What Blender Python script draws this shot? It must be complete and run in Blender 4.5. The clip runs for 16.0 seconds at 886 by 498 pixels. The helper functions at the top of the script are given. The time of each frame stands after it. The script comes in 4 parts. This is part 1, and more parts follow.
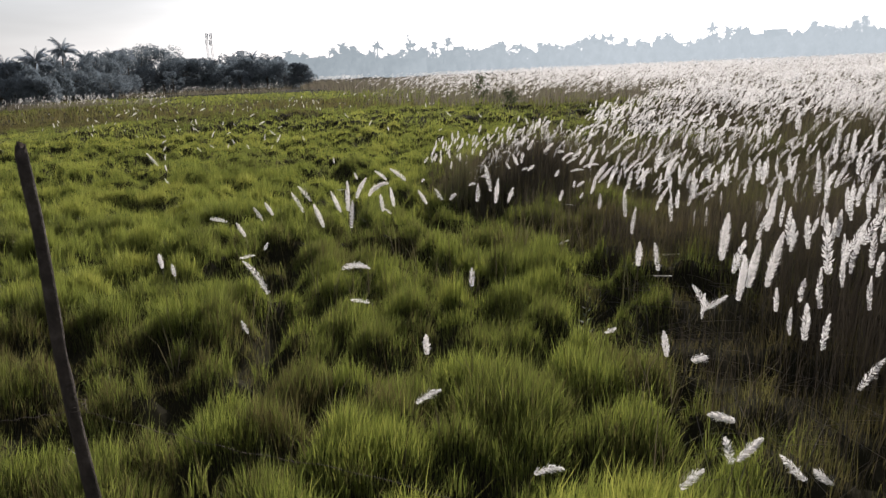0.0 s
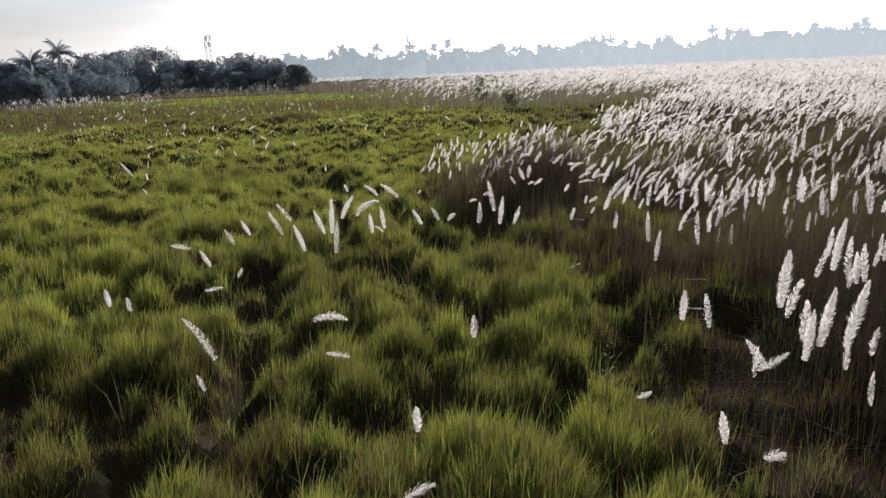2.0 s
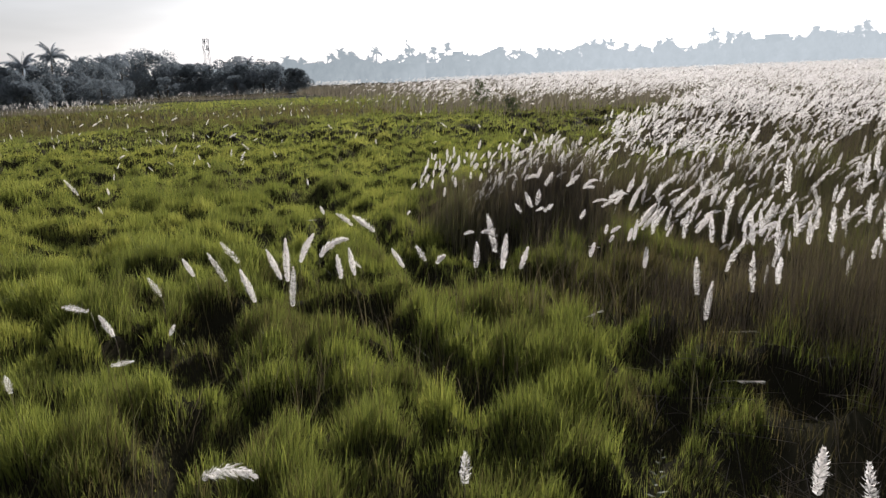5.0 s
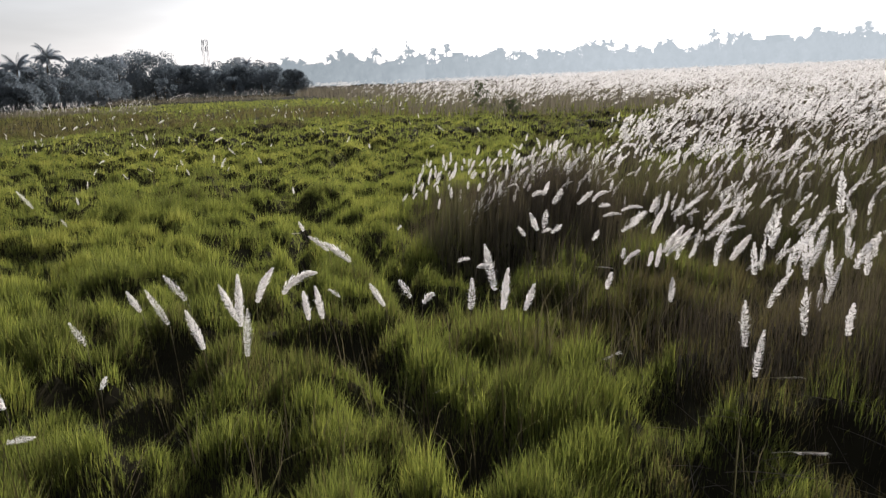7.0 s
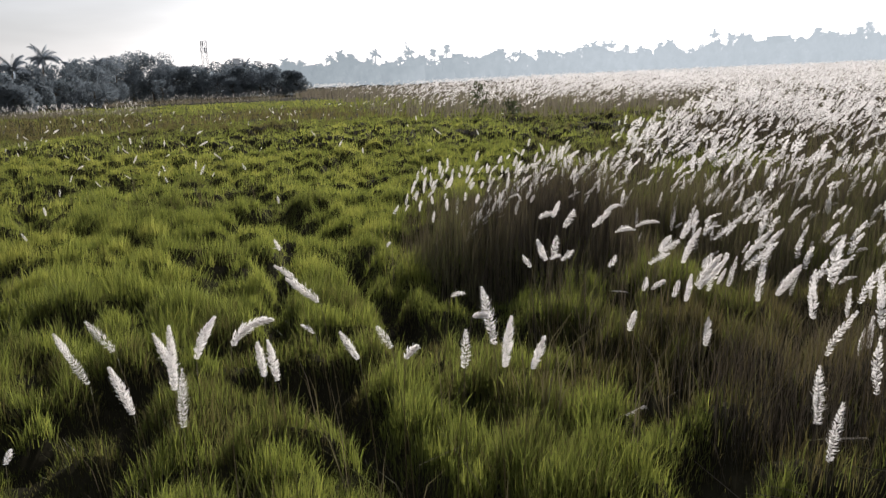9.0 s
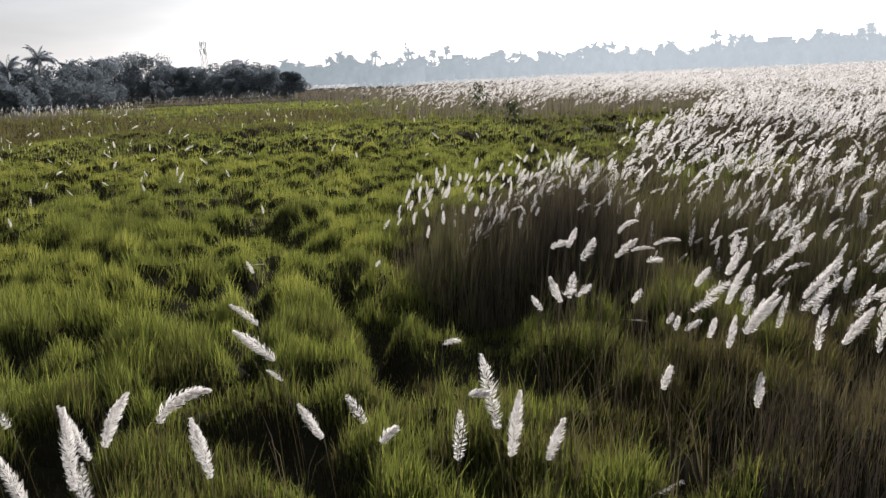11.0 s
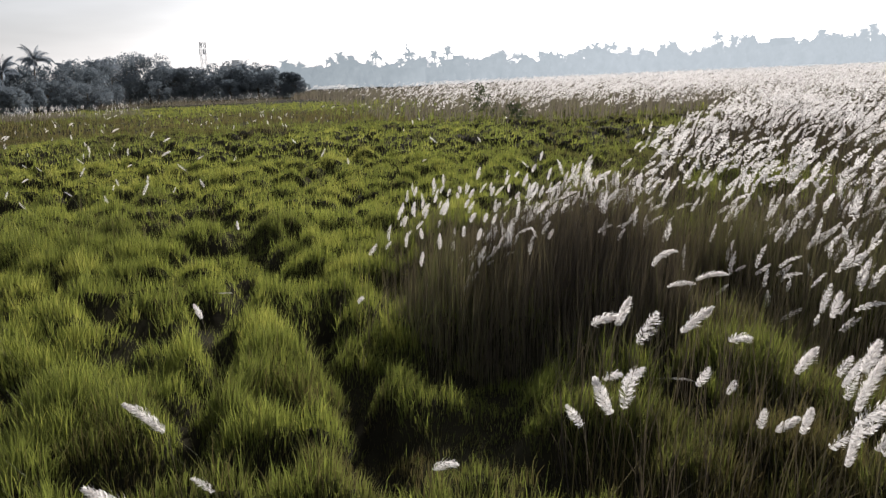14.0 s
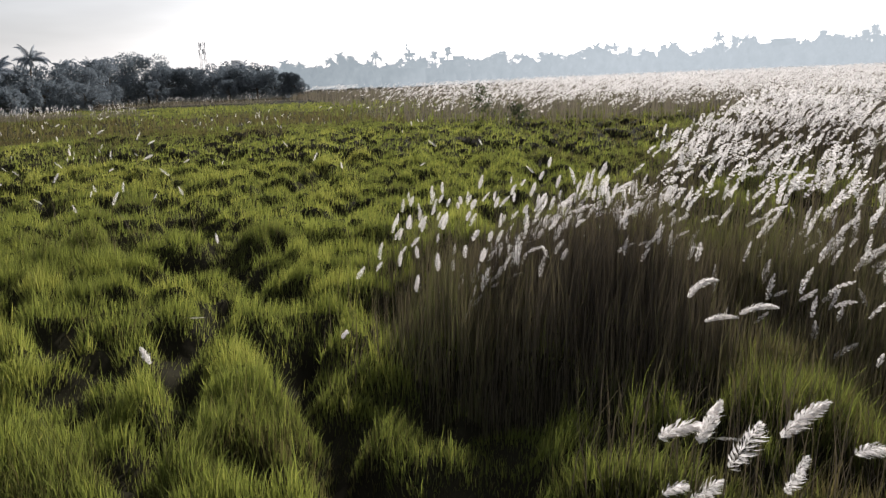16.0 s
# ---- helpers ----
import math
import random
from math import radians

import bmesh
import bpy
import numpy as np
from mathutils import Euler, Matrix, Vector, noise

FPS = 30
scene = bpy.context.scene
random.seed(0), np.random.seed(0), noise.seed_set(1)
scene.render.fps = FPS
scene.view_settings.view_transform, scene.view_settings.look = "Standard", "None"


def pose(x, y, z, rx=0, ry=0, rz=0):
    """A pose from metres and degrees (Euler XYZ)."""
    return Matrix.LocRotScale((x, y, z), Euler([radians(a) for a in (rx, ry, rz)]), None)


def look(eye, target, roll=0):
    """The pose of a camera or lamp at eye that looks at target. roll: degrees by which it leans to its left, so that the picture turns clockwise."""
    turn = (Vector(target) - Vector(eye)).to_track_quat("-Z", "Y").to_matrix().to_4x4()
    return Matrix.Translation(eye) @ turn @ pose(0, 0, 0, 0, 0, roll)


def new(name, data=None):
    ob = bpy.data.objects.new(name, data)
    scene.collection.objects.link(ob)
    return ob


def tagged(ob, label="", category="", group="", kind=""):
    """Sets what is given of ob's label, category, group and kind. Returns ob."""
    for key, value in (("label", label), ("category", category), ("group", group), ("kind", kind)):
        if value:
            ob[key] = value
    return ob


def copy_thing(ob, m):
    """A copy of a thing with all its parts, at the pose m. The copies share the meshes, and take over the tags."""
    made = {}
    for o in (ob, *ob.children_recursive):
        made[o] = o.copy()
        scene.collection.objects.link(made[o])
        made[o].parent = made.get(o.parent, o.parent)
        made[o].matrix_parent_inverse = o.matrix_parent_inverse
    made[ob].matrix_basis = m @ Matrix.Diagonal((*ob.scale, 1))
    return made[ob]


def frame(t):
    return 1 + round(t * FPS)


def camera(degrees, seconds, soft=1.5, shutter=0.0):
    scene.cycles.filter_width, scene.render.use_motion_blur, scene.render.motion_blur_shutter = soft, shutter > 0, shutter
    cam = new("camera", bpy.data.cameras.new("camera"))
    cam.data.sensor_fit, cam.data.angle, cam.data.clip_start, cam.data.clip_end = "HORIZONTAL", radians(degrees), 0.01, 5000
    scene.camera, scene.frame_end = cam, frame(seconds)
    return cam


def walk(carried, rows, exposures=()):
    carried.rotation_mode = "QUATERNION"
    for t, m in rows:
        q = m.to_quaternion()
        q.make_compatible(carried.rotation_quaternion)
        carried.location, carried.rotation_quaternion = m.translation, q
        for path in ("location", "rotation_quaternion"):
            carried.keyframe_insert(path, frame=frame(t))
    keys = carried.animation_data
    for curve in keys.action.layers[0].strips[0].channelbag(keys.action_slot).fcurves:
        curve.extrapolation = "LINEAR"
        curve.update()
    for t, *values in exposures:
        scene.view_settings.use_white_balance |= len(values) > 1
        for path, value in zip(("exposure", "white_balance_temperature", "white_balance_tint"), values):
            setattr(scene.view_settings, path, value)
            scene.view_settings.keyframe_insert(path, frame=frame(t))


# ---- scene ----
cam = camera(63.0, 16.0, 1.4)
PATH = [
    (0, (0.381, -0.359, 3.155), (-0.1176, 9.3269, 0.7204), -2.41),
    (0.5, (0.371, -0.089, 3.161), (-0.1256, 9.5985, 0.7313), -2.40),
    (1, (0.365, 0.195, 3.165), (-0.1301, 9.8841, 0.7400), -2.40),
    (1.5, (0.362, 0.490, 3.167), (-0.1315, 10.1807, 0.7478), -2.41),
    (2, (0.362, 0.793, 3.168), (-0.1302, 10.4855, 0.7552), -2.41),
    (2.5, (0.365, 1.102, 3.167), (-0.1268, 10.7958, 0.7620), -2.41),
    (3, (0.370, 1.413, 3.165), (-0.1215, 11.1093, 0.7682), -2.42),
    (3.5, (0.376, 1.726, 3.162), (-0.1146, 11.4239, 0.7732), -2.43),
    (4, (0.385, 2.038, 3.158), (-0.1066, 11.7379, 0.7768), -2.44),
    (4.5, (0.394, 2.348, 3.153), (-0.0975, 12.0499, 0.7790), -2.45),
    (5, (0.404, 2.656, 3.148), (-0.0878, 12.3587, 0.7798), -2.45),
    (5.5, (0.414, 2.959, 3.143), (-0.0777, 12.6635, 0.7795), -2.46),
    (6, (0.425, 3.259, 3.138), (-0.0673, 12.9637, 0.7782), -2.47),
    (6.5, (0.435, 3.553, 3.132), (-0.0571, 13.2589, 0.7763), -2.48),
    (7, (0.445, 3.842, 3.127), (-0.0470, 13.5489, 0.7743), -2.48),
    (7.5, (0.455, 4.126, 3.122), (-0.0375, 13.8337, 0.7723), -2.49),
    (8, (0.463, 4.405, 3.116), (-0.0287, 14.1134, 0.7707), -2.50),
    (8.5, (0.471, 4.679, 3.111), (-0.0208, 14.3884, 0.7695), -2.50),
    (9, (0.478, 4.948, 3.107), (-0.0140, 14.6588, 0.7688), -2.50),
    (9.5, (0.484, 5.214, 3.102), (-0.0084, 14.9251, 0.7684), -2.50),
    (10, (0.488, 5.476, 3.098), (-0.0041, 15.1879, 0.7681), -2.50),
    (10.5, (0.491, 5.734, 3.094), (-0.0014, 15.4477, 0.7678), -2.50),
    (11, (0.493, 5.991, 3.090), (-0.0002, 15.7052, 0.7672), -2.50),
    (11.5, (0.494, 6.246, 3.086), (-0.0007, 15.9610, 0.7660), -2.49),
    (12, (0.493, 6.501, 3.081), (-0.0027, 16.2160, 0.7641), -2.49),
    (12.5, (0.491, 6.755, 3.077), (-0.0063, 16.4708, 0.7615), -2.48),
    (13, (0.487, 7.011, 3.073), (-0.0113, 16.7262, 0.7584), -2.47),
    (13.5, (0.483, 7.267, 3.068), (-0.0176, 16.9832, 0.7548), -2.46),
    (14, (0.478, 7.526, 3.063), (-0.0249, 17.2425, 0.7510), -2.45),
    (14.5, (0.471, 7.788, 3.057), (-0.0327, 17.5048, 0.7472), -2.44),
    (15, (0.464, 8.054, 3.050), (-0.0408, 17.7707, 0.7430), -2.43),
    (15.5, (0.457, 8.323, 3.042), (-0.0483, 18.0405, 0.7375), -2.41),
    (16, (0.449, 8.596, 3.033), (-0.0546, 18.3142, 0.7287), -2.40),
]
walk(cam, [(t, look(eye, target, roll)) for t, eye, target, roll in PATH], exposures=[(0, 0.38, 6400, 10), (16, 0.38, 6400, 10)])

# ---- world, sun ----
SUN_AZ, SUN_EL = radians(12), radians(22)      # azimuth to the right of +y
world = bpy.data.worlds.new("hazy_sky")
scene.world = world
world.use_nodes = True
wn = world.node_tree
for n in list(wn.nodes):
    wn.nodes.remove(n)
w_out = wn.nodes.new("ShaderNodeOutputWorld")
w_bg = wn.nodes.new("ShaderNodeBackground")
w_sky = wn.nodes.new("ShaderNodeTexSky")
w_sky.sky_type = "NISHITA"
w_sky.sun_disc = False
w_sky.sun_elevation, w_sky.sun_rotation = SUN_EL, SUN_AZ
w_sky.air_density, w_sky.dust_density, w_sky.ozone_density = 1.25, 1.5, 2.0
w_bg.inputs["Strength"].default_value = 0.094
w_hsv = wn.nodes.new("ShaderNodeHueSaturation")      # thin white haze: the sky's colour is washed out
w_hsv.inputs["Saturation"].default_value = 0.2
wn.links.new(w_sky.outputs[0], w_hsv.inputs["Color"])
w_tint = wn.nodes.new("ShaderNodeMix")
w_tint.data_type, w_tint.blend_type = "RGBA", "MULTIPLY"
w_tint.inputs["Factor"].default_value = 1.0
w_tint.inputs[7].default_value = (0.958, 0.952, 1.0, 1)
wn.links.new(w_hsv.outputs[0], w_tint.inputs[6])
w_co = wn.nodes.new("ShaderNodeTexCoord")              # thin uneven veil of cloud, drawn out along the horizon
w_map = wn.nodes.new("ShaderNodeMapping")
w_map.inputs["Scale"].default_value = (1.6, 1.6, 9.0)
w_cloud = wn.nodes.new("ShaderNodeTexNoise")
w_cloud.inputs["Scale"].default_value, w_cloud.inputs["Detail"].default_value, w_cloud.inputs["Roughness"].default_value = 1.7, 4.0, 0.5
w_veil = wn.nodes.new("ShaderNodeMapRange")
w_veil.inputs["From Min"].default_value, w_veil.inputs["From Max"].default_value = 0.32, 0.68
w_veil.inputs["To Min"].default_value, w_veil.inputs["To Max"].default_value = 0.80, 1.02
w_cover = wn.nodes.new("ShaderNodeVectorMath")
w_cover.operation = "SCALE"
wn.links.new(w_co.outputs["Generated"], w_map.inputs[0])
wn.links.new(w_map.outputs[0], w_cloud.inputs["Vector"])
wn.links.new(w_cloud.outputs["Fac"], w_veil.inputs["Value"])
wn.links.new(w_tint.outputs[2], w_cover.inputs[0])
wn.links.new(w_veil.outputs[0], w_cover.inputs["Scale"])
wn.links.new(w_cover.outputs[0], w_bg.inputs["Color"])
wn.links.new(w_bg.outputs[0], w_out.inputs[0])
sun_data = bpy.data.lights.new("sun", "SUN")
sun_data.energy, sun_data.angle, sun_data.color = 4.3, radians(0.9), (1.0, 0.93, 0.87)
sun = new("sun", sun_data)
sun_way = Vector((math.sin(SUN_AZ) * math.cos(SUN_EL), math.cos(SUN_AZ) * math.cos(SUN_EL), math.sin(SUN_EL)))
sun.matrix_world = look(sun_way * 50, (0, 0, 0))


# ---- materials ----
def base_material(name):
    m = bpy.data.materials.new(name)
    m.use_nodes = True
    t = m.node_tree
    for n in list(t.nodes):
        t.nodes.remove(n)
    return m, t, t.nodes.new("ShaderNodeOutputMaterial")


def ramp(t, fac, stops):
    r = t.nodes.new("ShaderNodeValToRGB")
    e = r.color_ramp.elements
    e[0].position, e[0].color = stops[0][0], (*stops[0][1], 1)
    e[1].position, e[1].color = stops[-1][0], (*stops[-1][1], 1)
    for p, c in stops[1:-1]:
        k = e.new(p)
        k.color = (*c, 1)
    t.links.new(fac, r.inputs[0])
    return r.outputs[0]


def noise_fac(t, scale, detail=3.0, rough=0.6):
    co = t.nodes.new("ShaderNodeTexCoord")
    n = t.nodes.new("ShaderNodeTexNoise")
    n.inputs["Scale"].default_value, n.inputs["Detail"].default_value, n.inputs["Roughness"].default_value = scale, detail, rough
    t.links.new(co.outputs["Object"], n.inputs["Vector"])
    return n.outputs["Fac"]


def leafy(name, stops, through_light=0.45, rough=0.45, patch=0.0, sheen=0.0, bright=(1.35, 1.35, 1.1), spec=0.4, gaps=0.0):
    """Thin living or dry leaf: colour by each blade's tone, in which meadow and kans stems hold painted shade, and by
    patches of the field; light shines through it.
    """
    m, t, out = base_material(name)
    a = t.nodes.new("ShaderNodeAttribute")
    a.attribute_name = "tone"
    fac = a.outputs["Fac"]
    if patch:
        nz = noise_fac(t, patch, 4.0)
        mix = t.nodes.new("ShaderNodeMath")
        mix.operation = "MULTIPLY_ADD"
        t.links.new(nz, mix.inputs[0])
        mix.inputs[1].default_value = 1.3
        t.links.new(fac, mix.inputs[2])
        sub = t.nodes.new("ShaderNodeMath")
        sub.operation = "SUBTRACT"
        t.links.new(mix.outputs[0], sub.inputs[0])
        sub.inputs[1].default_value = 0.65
        fac = sub.outputs[0]
    col = ramp(t, fac, stops)
    p = t.nodes.new("ShaderNodeBsdfPrincipled")
    t.links.new(col, p.inputs["Base Color"])
    p.inputs["Roughness"].default_value = rough
    p.inputs["Specular IOR Level"].default_value = spec
    p.inputs["Sheen Weight"].default_value = sheen
    p.inputs["Sheen Roughness"].default_value = 0.6
    tr = t.nodes.new("ShaderNodeBsdfTranslucent")
    gm = t.nodes.new("ShaderNodeMix")
    gm.data_type, gm.blend_type = "RGBA", "MULTIPLY"
    gm.inputs["Factor"].default_value = 1.0
    t.links.new(col, gm.inputs[6])
    gm.inputs[7].default_value = (*bright, 1)
    t.links.new(gm.outputs[2], tr.inputs["Color"])
    mx = t.nodes.new("ShaderNodeMixShader")
    mx.inputs[0].default_value = through_light
    t.links.new(p.outputs[0], mx.inputs[1])
    t.links.new(tr.outputs[0], mx.inputs[2])
    if gaps:                                        # loose silky hair: part of the light passes between the hairs
        clear = t.nodes.new("ShaderNodeBsdfTransparent")
        loose = t.nodes.new("ShaderNodeMixShader")
        loose.inputs[0].default_value = gaps
        t.links.new(mx.outputs[0], loose.inputs[1])
        t.links.new(clear.outputs[0], loose.inputs[2])
        mx = loose
    t.links.new(mx.outputs[0], out.inputs[0])
    return m


def solid(name, stops, scale, rough=0.8, bump=0.0, metal=0.0, bscale=None, spec=0.25):
    m, t, out = base_material(name)
    f = noise_fac(t, scale, 5.0)
    p = t.nodes.new("ShaderNodeBsdfPrincipled")
    t.links.new(ramp(t, f, stops), p.inputs["Base Color"])
    p.inputs["Roughness"].default_value, p.inputs["Metallic"].default_value = rough, metal
    p.inputs["Specular IOR Level"].default_value = spec
    if bump:
        b = t.nodes.new("ShaderNodeBump")
        b.inputs["Strength"].default_value, b.inputs["Distance"].default_value = bump, 0.03
        t.links.new(noise_fac(t, bscale or scale * 6, 5.0), b.inputs["Height"])
        t.links.new(b.outputs[0], p.inputs["Normal"])
    t.links.new(p.outputs[0], out.inputs[0])
    return m


M_SOIL = solid("soil_and_thatch", [(0.3, (0.016, 0.014, 0.009)), (0.5, (0.024, 0.022, 0.013)), (0.7, (0.036, 0.033, 0.020))], 1.3, 1.0, 0.6, spec=0.03)
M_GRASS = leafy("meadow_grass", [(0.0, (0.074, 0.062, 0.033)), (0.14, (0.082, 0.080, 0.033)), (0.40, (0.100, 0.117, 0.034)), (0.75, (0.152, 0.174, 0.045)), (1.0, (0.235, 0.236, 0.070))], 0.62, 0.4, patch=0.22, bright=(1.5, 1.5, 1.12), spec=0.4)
M_KANS = leafy("kans_leaf", [(0.0, (0.050, 0.041, 0.035)), (0.3, (0.074, 0.060, 0.047)), (0.5, (0.104, 0.085, 0.064)), (0.75, (0.132, 0.114, 0.070)), (1.0, (0.128, 0.134, 0.054))], 0.30, 0.5, patch=0.3)
# Colour of dry stalks; on far stems its paler grey stands in for haze.
M_DRY_AND_HAZED = leafy("dry_and_hazed_kans_leaf", [(0.0, (0.11, 0.095, 0.085)), (0.5, (0.15, 0.13, 0.115)), (1.0, (0.16, 0.16, 0.10))], 0.45, 0.5, patch=0.1)
M_STEM = leafy("kans_stem", [(0.0, (0.10, 0.07, 0.035)), (1.0, (0.15, 0.13, 0.05))], 0.2, 0.5)
M_PLUME = leafy("kans_plume", [(0.0, (0.70, 0.675, 0.655)), (0.4, (0.79, 0.77, 0.75)), (1.0, (0.87, 0.855, 0.84))], 0.68, 0.6, sheen=0.3, bright=(1.04, 1.03, 1.03), spec=0.15, gaps=0.18)
# Belt trees and palms: haze put into the leaf colour, paler and bluer.
M_TREE_HAZED = leafy("tree_leaf_hazed", [(0.0, (0.168, 0.188, 0.200)), (0.5, (0.180, 0.202, 0.212)), (1.0, (0.192, 0.214, 0.222))], 0.42, 0.9, sheen=0.2, bright=(1.15, 1.22, 1.32), spec=0.02)
M_PALM_HAZED = leafy("palm_leaf_hazed", [(0.0, (0.14, 0.155, 0.165)), (1.0, (0.165, 0.182, 0.19))], 0.55, 0.8, sheen=0.6, bright=(1.8, 1.9, 2.1), spec=0.05)
M_SHRUB = leafy("shrub_leaf", [(0.0, (0.05, 0.06, 0.03)), (1.0, (0.08, 0.10, 0.045))], 0.3, 0.5)
M_HAZE_GLOW, haze_tree, haze_out = base_material("haze_painted_glow")      # haze painted as emission, paler towards the sun
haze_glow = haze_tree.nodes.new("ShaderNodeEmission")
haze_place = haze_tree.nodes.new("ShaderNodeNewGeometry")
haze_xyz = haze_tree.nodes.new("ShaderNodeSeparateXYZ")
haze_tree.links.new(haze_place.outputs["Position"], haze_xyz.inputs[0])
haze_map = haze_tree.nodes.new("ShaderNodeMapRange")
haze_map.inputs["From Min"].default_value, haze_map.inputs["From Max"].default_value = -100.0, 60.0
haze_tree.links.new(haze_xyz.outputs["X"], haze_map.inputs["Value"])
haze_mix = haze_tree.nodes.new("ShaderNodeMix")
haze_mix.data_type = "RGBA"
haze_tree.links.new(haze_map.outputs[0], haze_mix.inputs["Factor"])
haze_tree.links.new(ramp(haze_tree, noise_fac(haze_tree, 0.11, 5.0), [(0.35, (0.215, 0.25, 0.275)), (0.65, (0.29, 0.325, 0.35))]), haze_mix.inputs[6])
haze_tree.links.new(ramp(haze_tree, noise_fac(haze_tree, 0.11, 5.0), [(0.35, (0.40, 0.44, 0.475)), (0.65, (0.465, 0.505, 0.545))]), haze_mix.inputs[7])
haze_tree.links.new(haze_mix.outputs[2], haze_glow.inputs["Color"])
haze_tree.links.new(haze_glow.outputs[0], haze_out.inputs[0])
M_BARK = solid("bark", [(0.3, (0.09, 0.075, 0.06)), (0.7, (0.20, 0.17, 0.14))], 3.0, 0.9, 0.5)
M_POST = solid("weathered_post", [(0.3, (0.035, 0.028, 0.024)), (0.55, (0.07, 0.055, 0.045)), (0.75, (0.12, 0.10, 0.085))], 9.0, 0.9, 0.7, bscale=60)
M_WIRE = solid("galvanised_wire", [(0.3, (0.08, 0.06, 0.05)), (0.7, (0.16, 0.13, 0.11))], 20.0, 0.7, 0, 0.5)
M_STEEL = solid("painted_steel", [(0.3, (0.66, 0.66, 0.67)), (0.7, (0.80, 0.80, 0.80))], 0.6, 0.5, 0, 0.1)
M_PLASTER = solid("weathered_plaster", [(0.3, (0.70, 0.71, 0.72)), (0.7, (0.84, 0.84, 0.83))], 0.35, 0.9)
M_ROOF = solid("pale_roof_sheet", [(0.3, (0.62, 0.63, 0.64)), (0.7, (0.78, 0.78, 0.77))], 0.5, 0.5)
M_GLASS = solid("dark_window", [(0.3, (0.06, 0.07, 0.08)), (0.7, (0.10, 0.11, 0.12))], 0.8, 0.15)


# ---- mesh helpers ----
def mesh_of(name, verts, tris, mat, tone=None, smooth=False):
    """A mesh from arrays of corners and triangles, with each corner's tone."""
    v = np.asarray(verts, dtype=np.float32).reshape(-1, 3)
    f = np.asarray(tris, dtype=np.int32).reshape(-1, 3)
    me = bpy.data.meshes.new(name)
    me.vertices.add(len(v))
    me.vertices.foreach_set("co", v.ravel())
    me.loops.add(f.size)
    me.loops.foreach_set("vertex_index", f.ravel())
    me.polygons.add(len(f))
    me.polygons.foreach_set("loop_start", np.arange(0, f.size, 3, dtype=np.int32))
    me.polygons.foreach_set("loop_total", np.full(len(f), 3, dtype=np.int32))
    me.polygons.foreach_set("use_smooth", np.full(len(f), smooth))
    if tone is not None:
        at = me.attributes.new("tone", "FLOAT", "POINT")
        at.data.foreach_set("value", np.asarray(tone, dtype=np.float32).ravel())
    me.update(calc_edges=True)
    me.materials.append(mat)
    return me


def part(name, me, parent, label=""):
    """Links a mesh as one part under its thing."""
    ob = new(name, me)
    ob.parent = parent
    if label:
        ob["label"] = label
    return ob


def part_bm(name, bm, mat, parent, label="", smooth=False):
    me = bpy.data.meshes.new(name)
    for f in bm.faces:
        f.smooth = smooth
    bm.to_mesh(me)
    bm.free()
    me.materials.append(mat)
    return part(name, me, parent, label)


def root(name, x, y, z, label, category, group=""):
    ob = new(name)
    ob.location = (x, y, z)
    ob.empty_display_size = 0.1
    return tagged(ob, label, category, group)


def tube(points, radii, sides=7):
    """Corners and triangles of a tapered tube along points."""
    pts = np.asarray(points, float)
    n = len(pts)
    tan = np.gradient(pts, axis=0)
    tan /= np.linalg.norm(tan, axis=1)[:, None] + 1e-9
    ref = np.where(np.abs(tan[:, 2:3]) > 0.9, [[1.0, 0, 0]], [[0, 0, 1.0]])
    a = np.cross(tan, ref)
    a /= np.linalg.norm(a, axis=1)[:, None]
    b = np.cross(tan, a)
    an = np.arange(sides) * 2 * math.pi / sides
    rr = np.asarray(radii, float)[:, None, None]
    v = pts[:, None, :] + rr * (np.cos(an)[None, :, None] * a[:, None, :] + np.sin(an)[None, :, None] * b[:, None, :])
    v = v.reshape(-1, 3)
    f = []
    for i in range(n - 1):
        for k in range(sides):
            p, q = i * sides + k, i * sides + (k + 1) % sides
            f += [(p, q, q + sides), (p, q + sides, p + sides)]
    last = (n - 1) * sides
    f += [(last, last + k, last + k + 1) for k in range(1, sides - 1)]
    f += [(0, k + 1, k) for k in range(1, sides - 1)]
    return v, np.array(f)


def merge(pieces):
    """Joins (verts, tris) pairs into one."""
    vs, fs, n = [], [], 0
    for v, f in pieces:
        vs.append(v)
        fs.append(np.asarray(f) + n)
        n += len(v)
    return np.concatenate(vs), np.concatenate(fs)


def box(bm, lo, hi):
    vs = [bm.verts.new((x, y, z)) for x in (lo[0], hi[0]) for y in (lo[1], hi[1]) for z in (lo[2], hi[2])]
    for q in ((0, 1, 3, 2), (4, 6, 7, 5), (0, 4, 5, 1), (2, 3, 7, 6), (0, 2, 6, 4), (1, 5, 7, 3)):
        bm.faces.new([vs[i] for i in q])


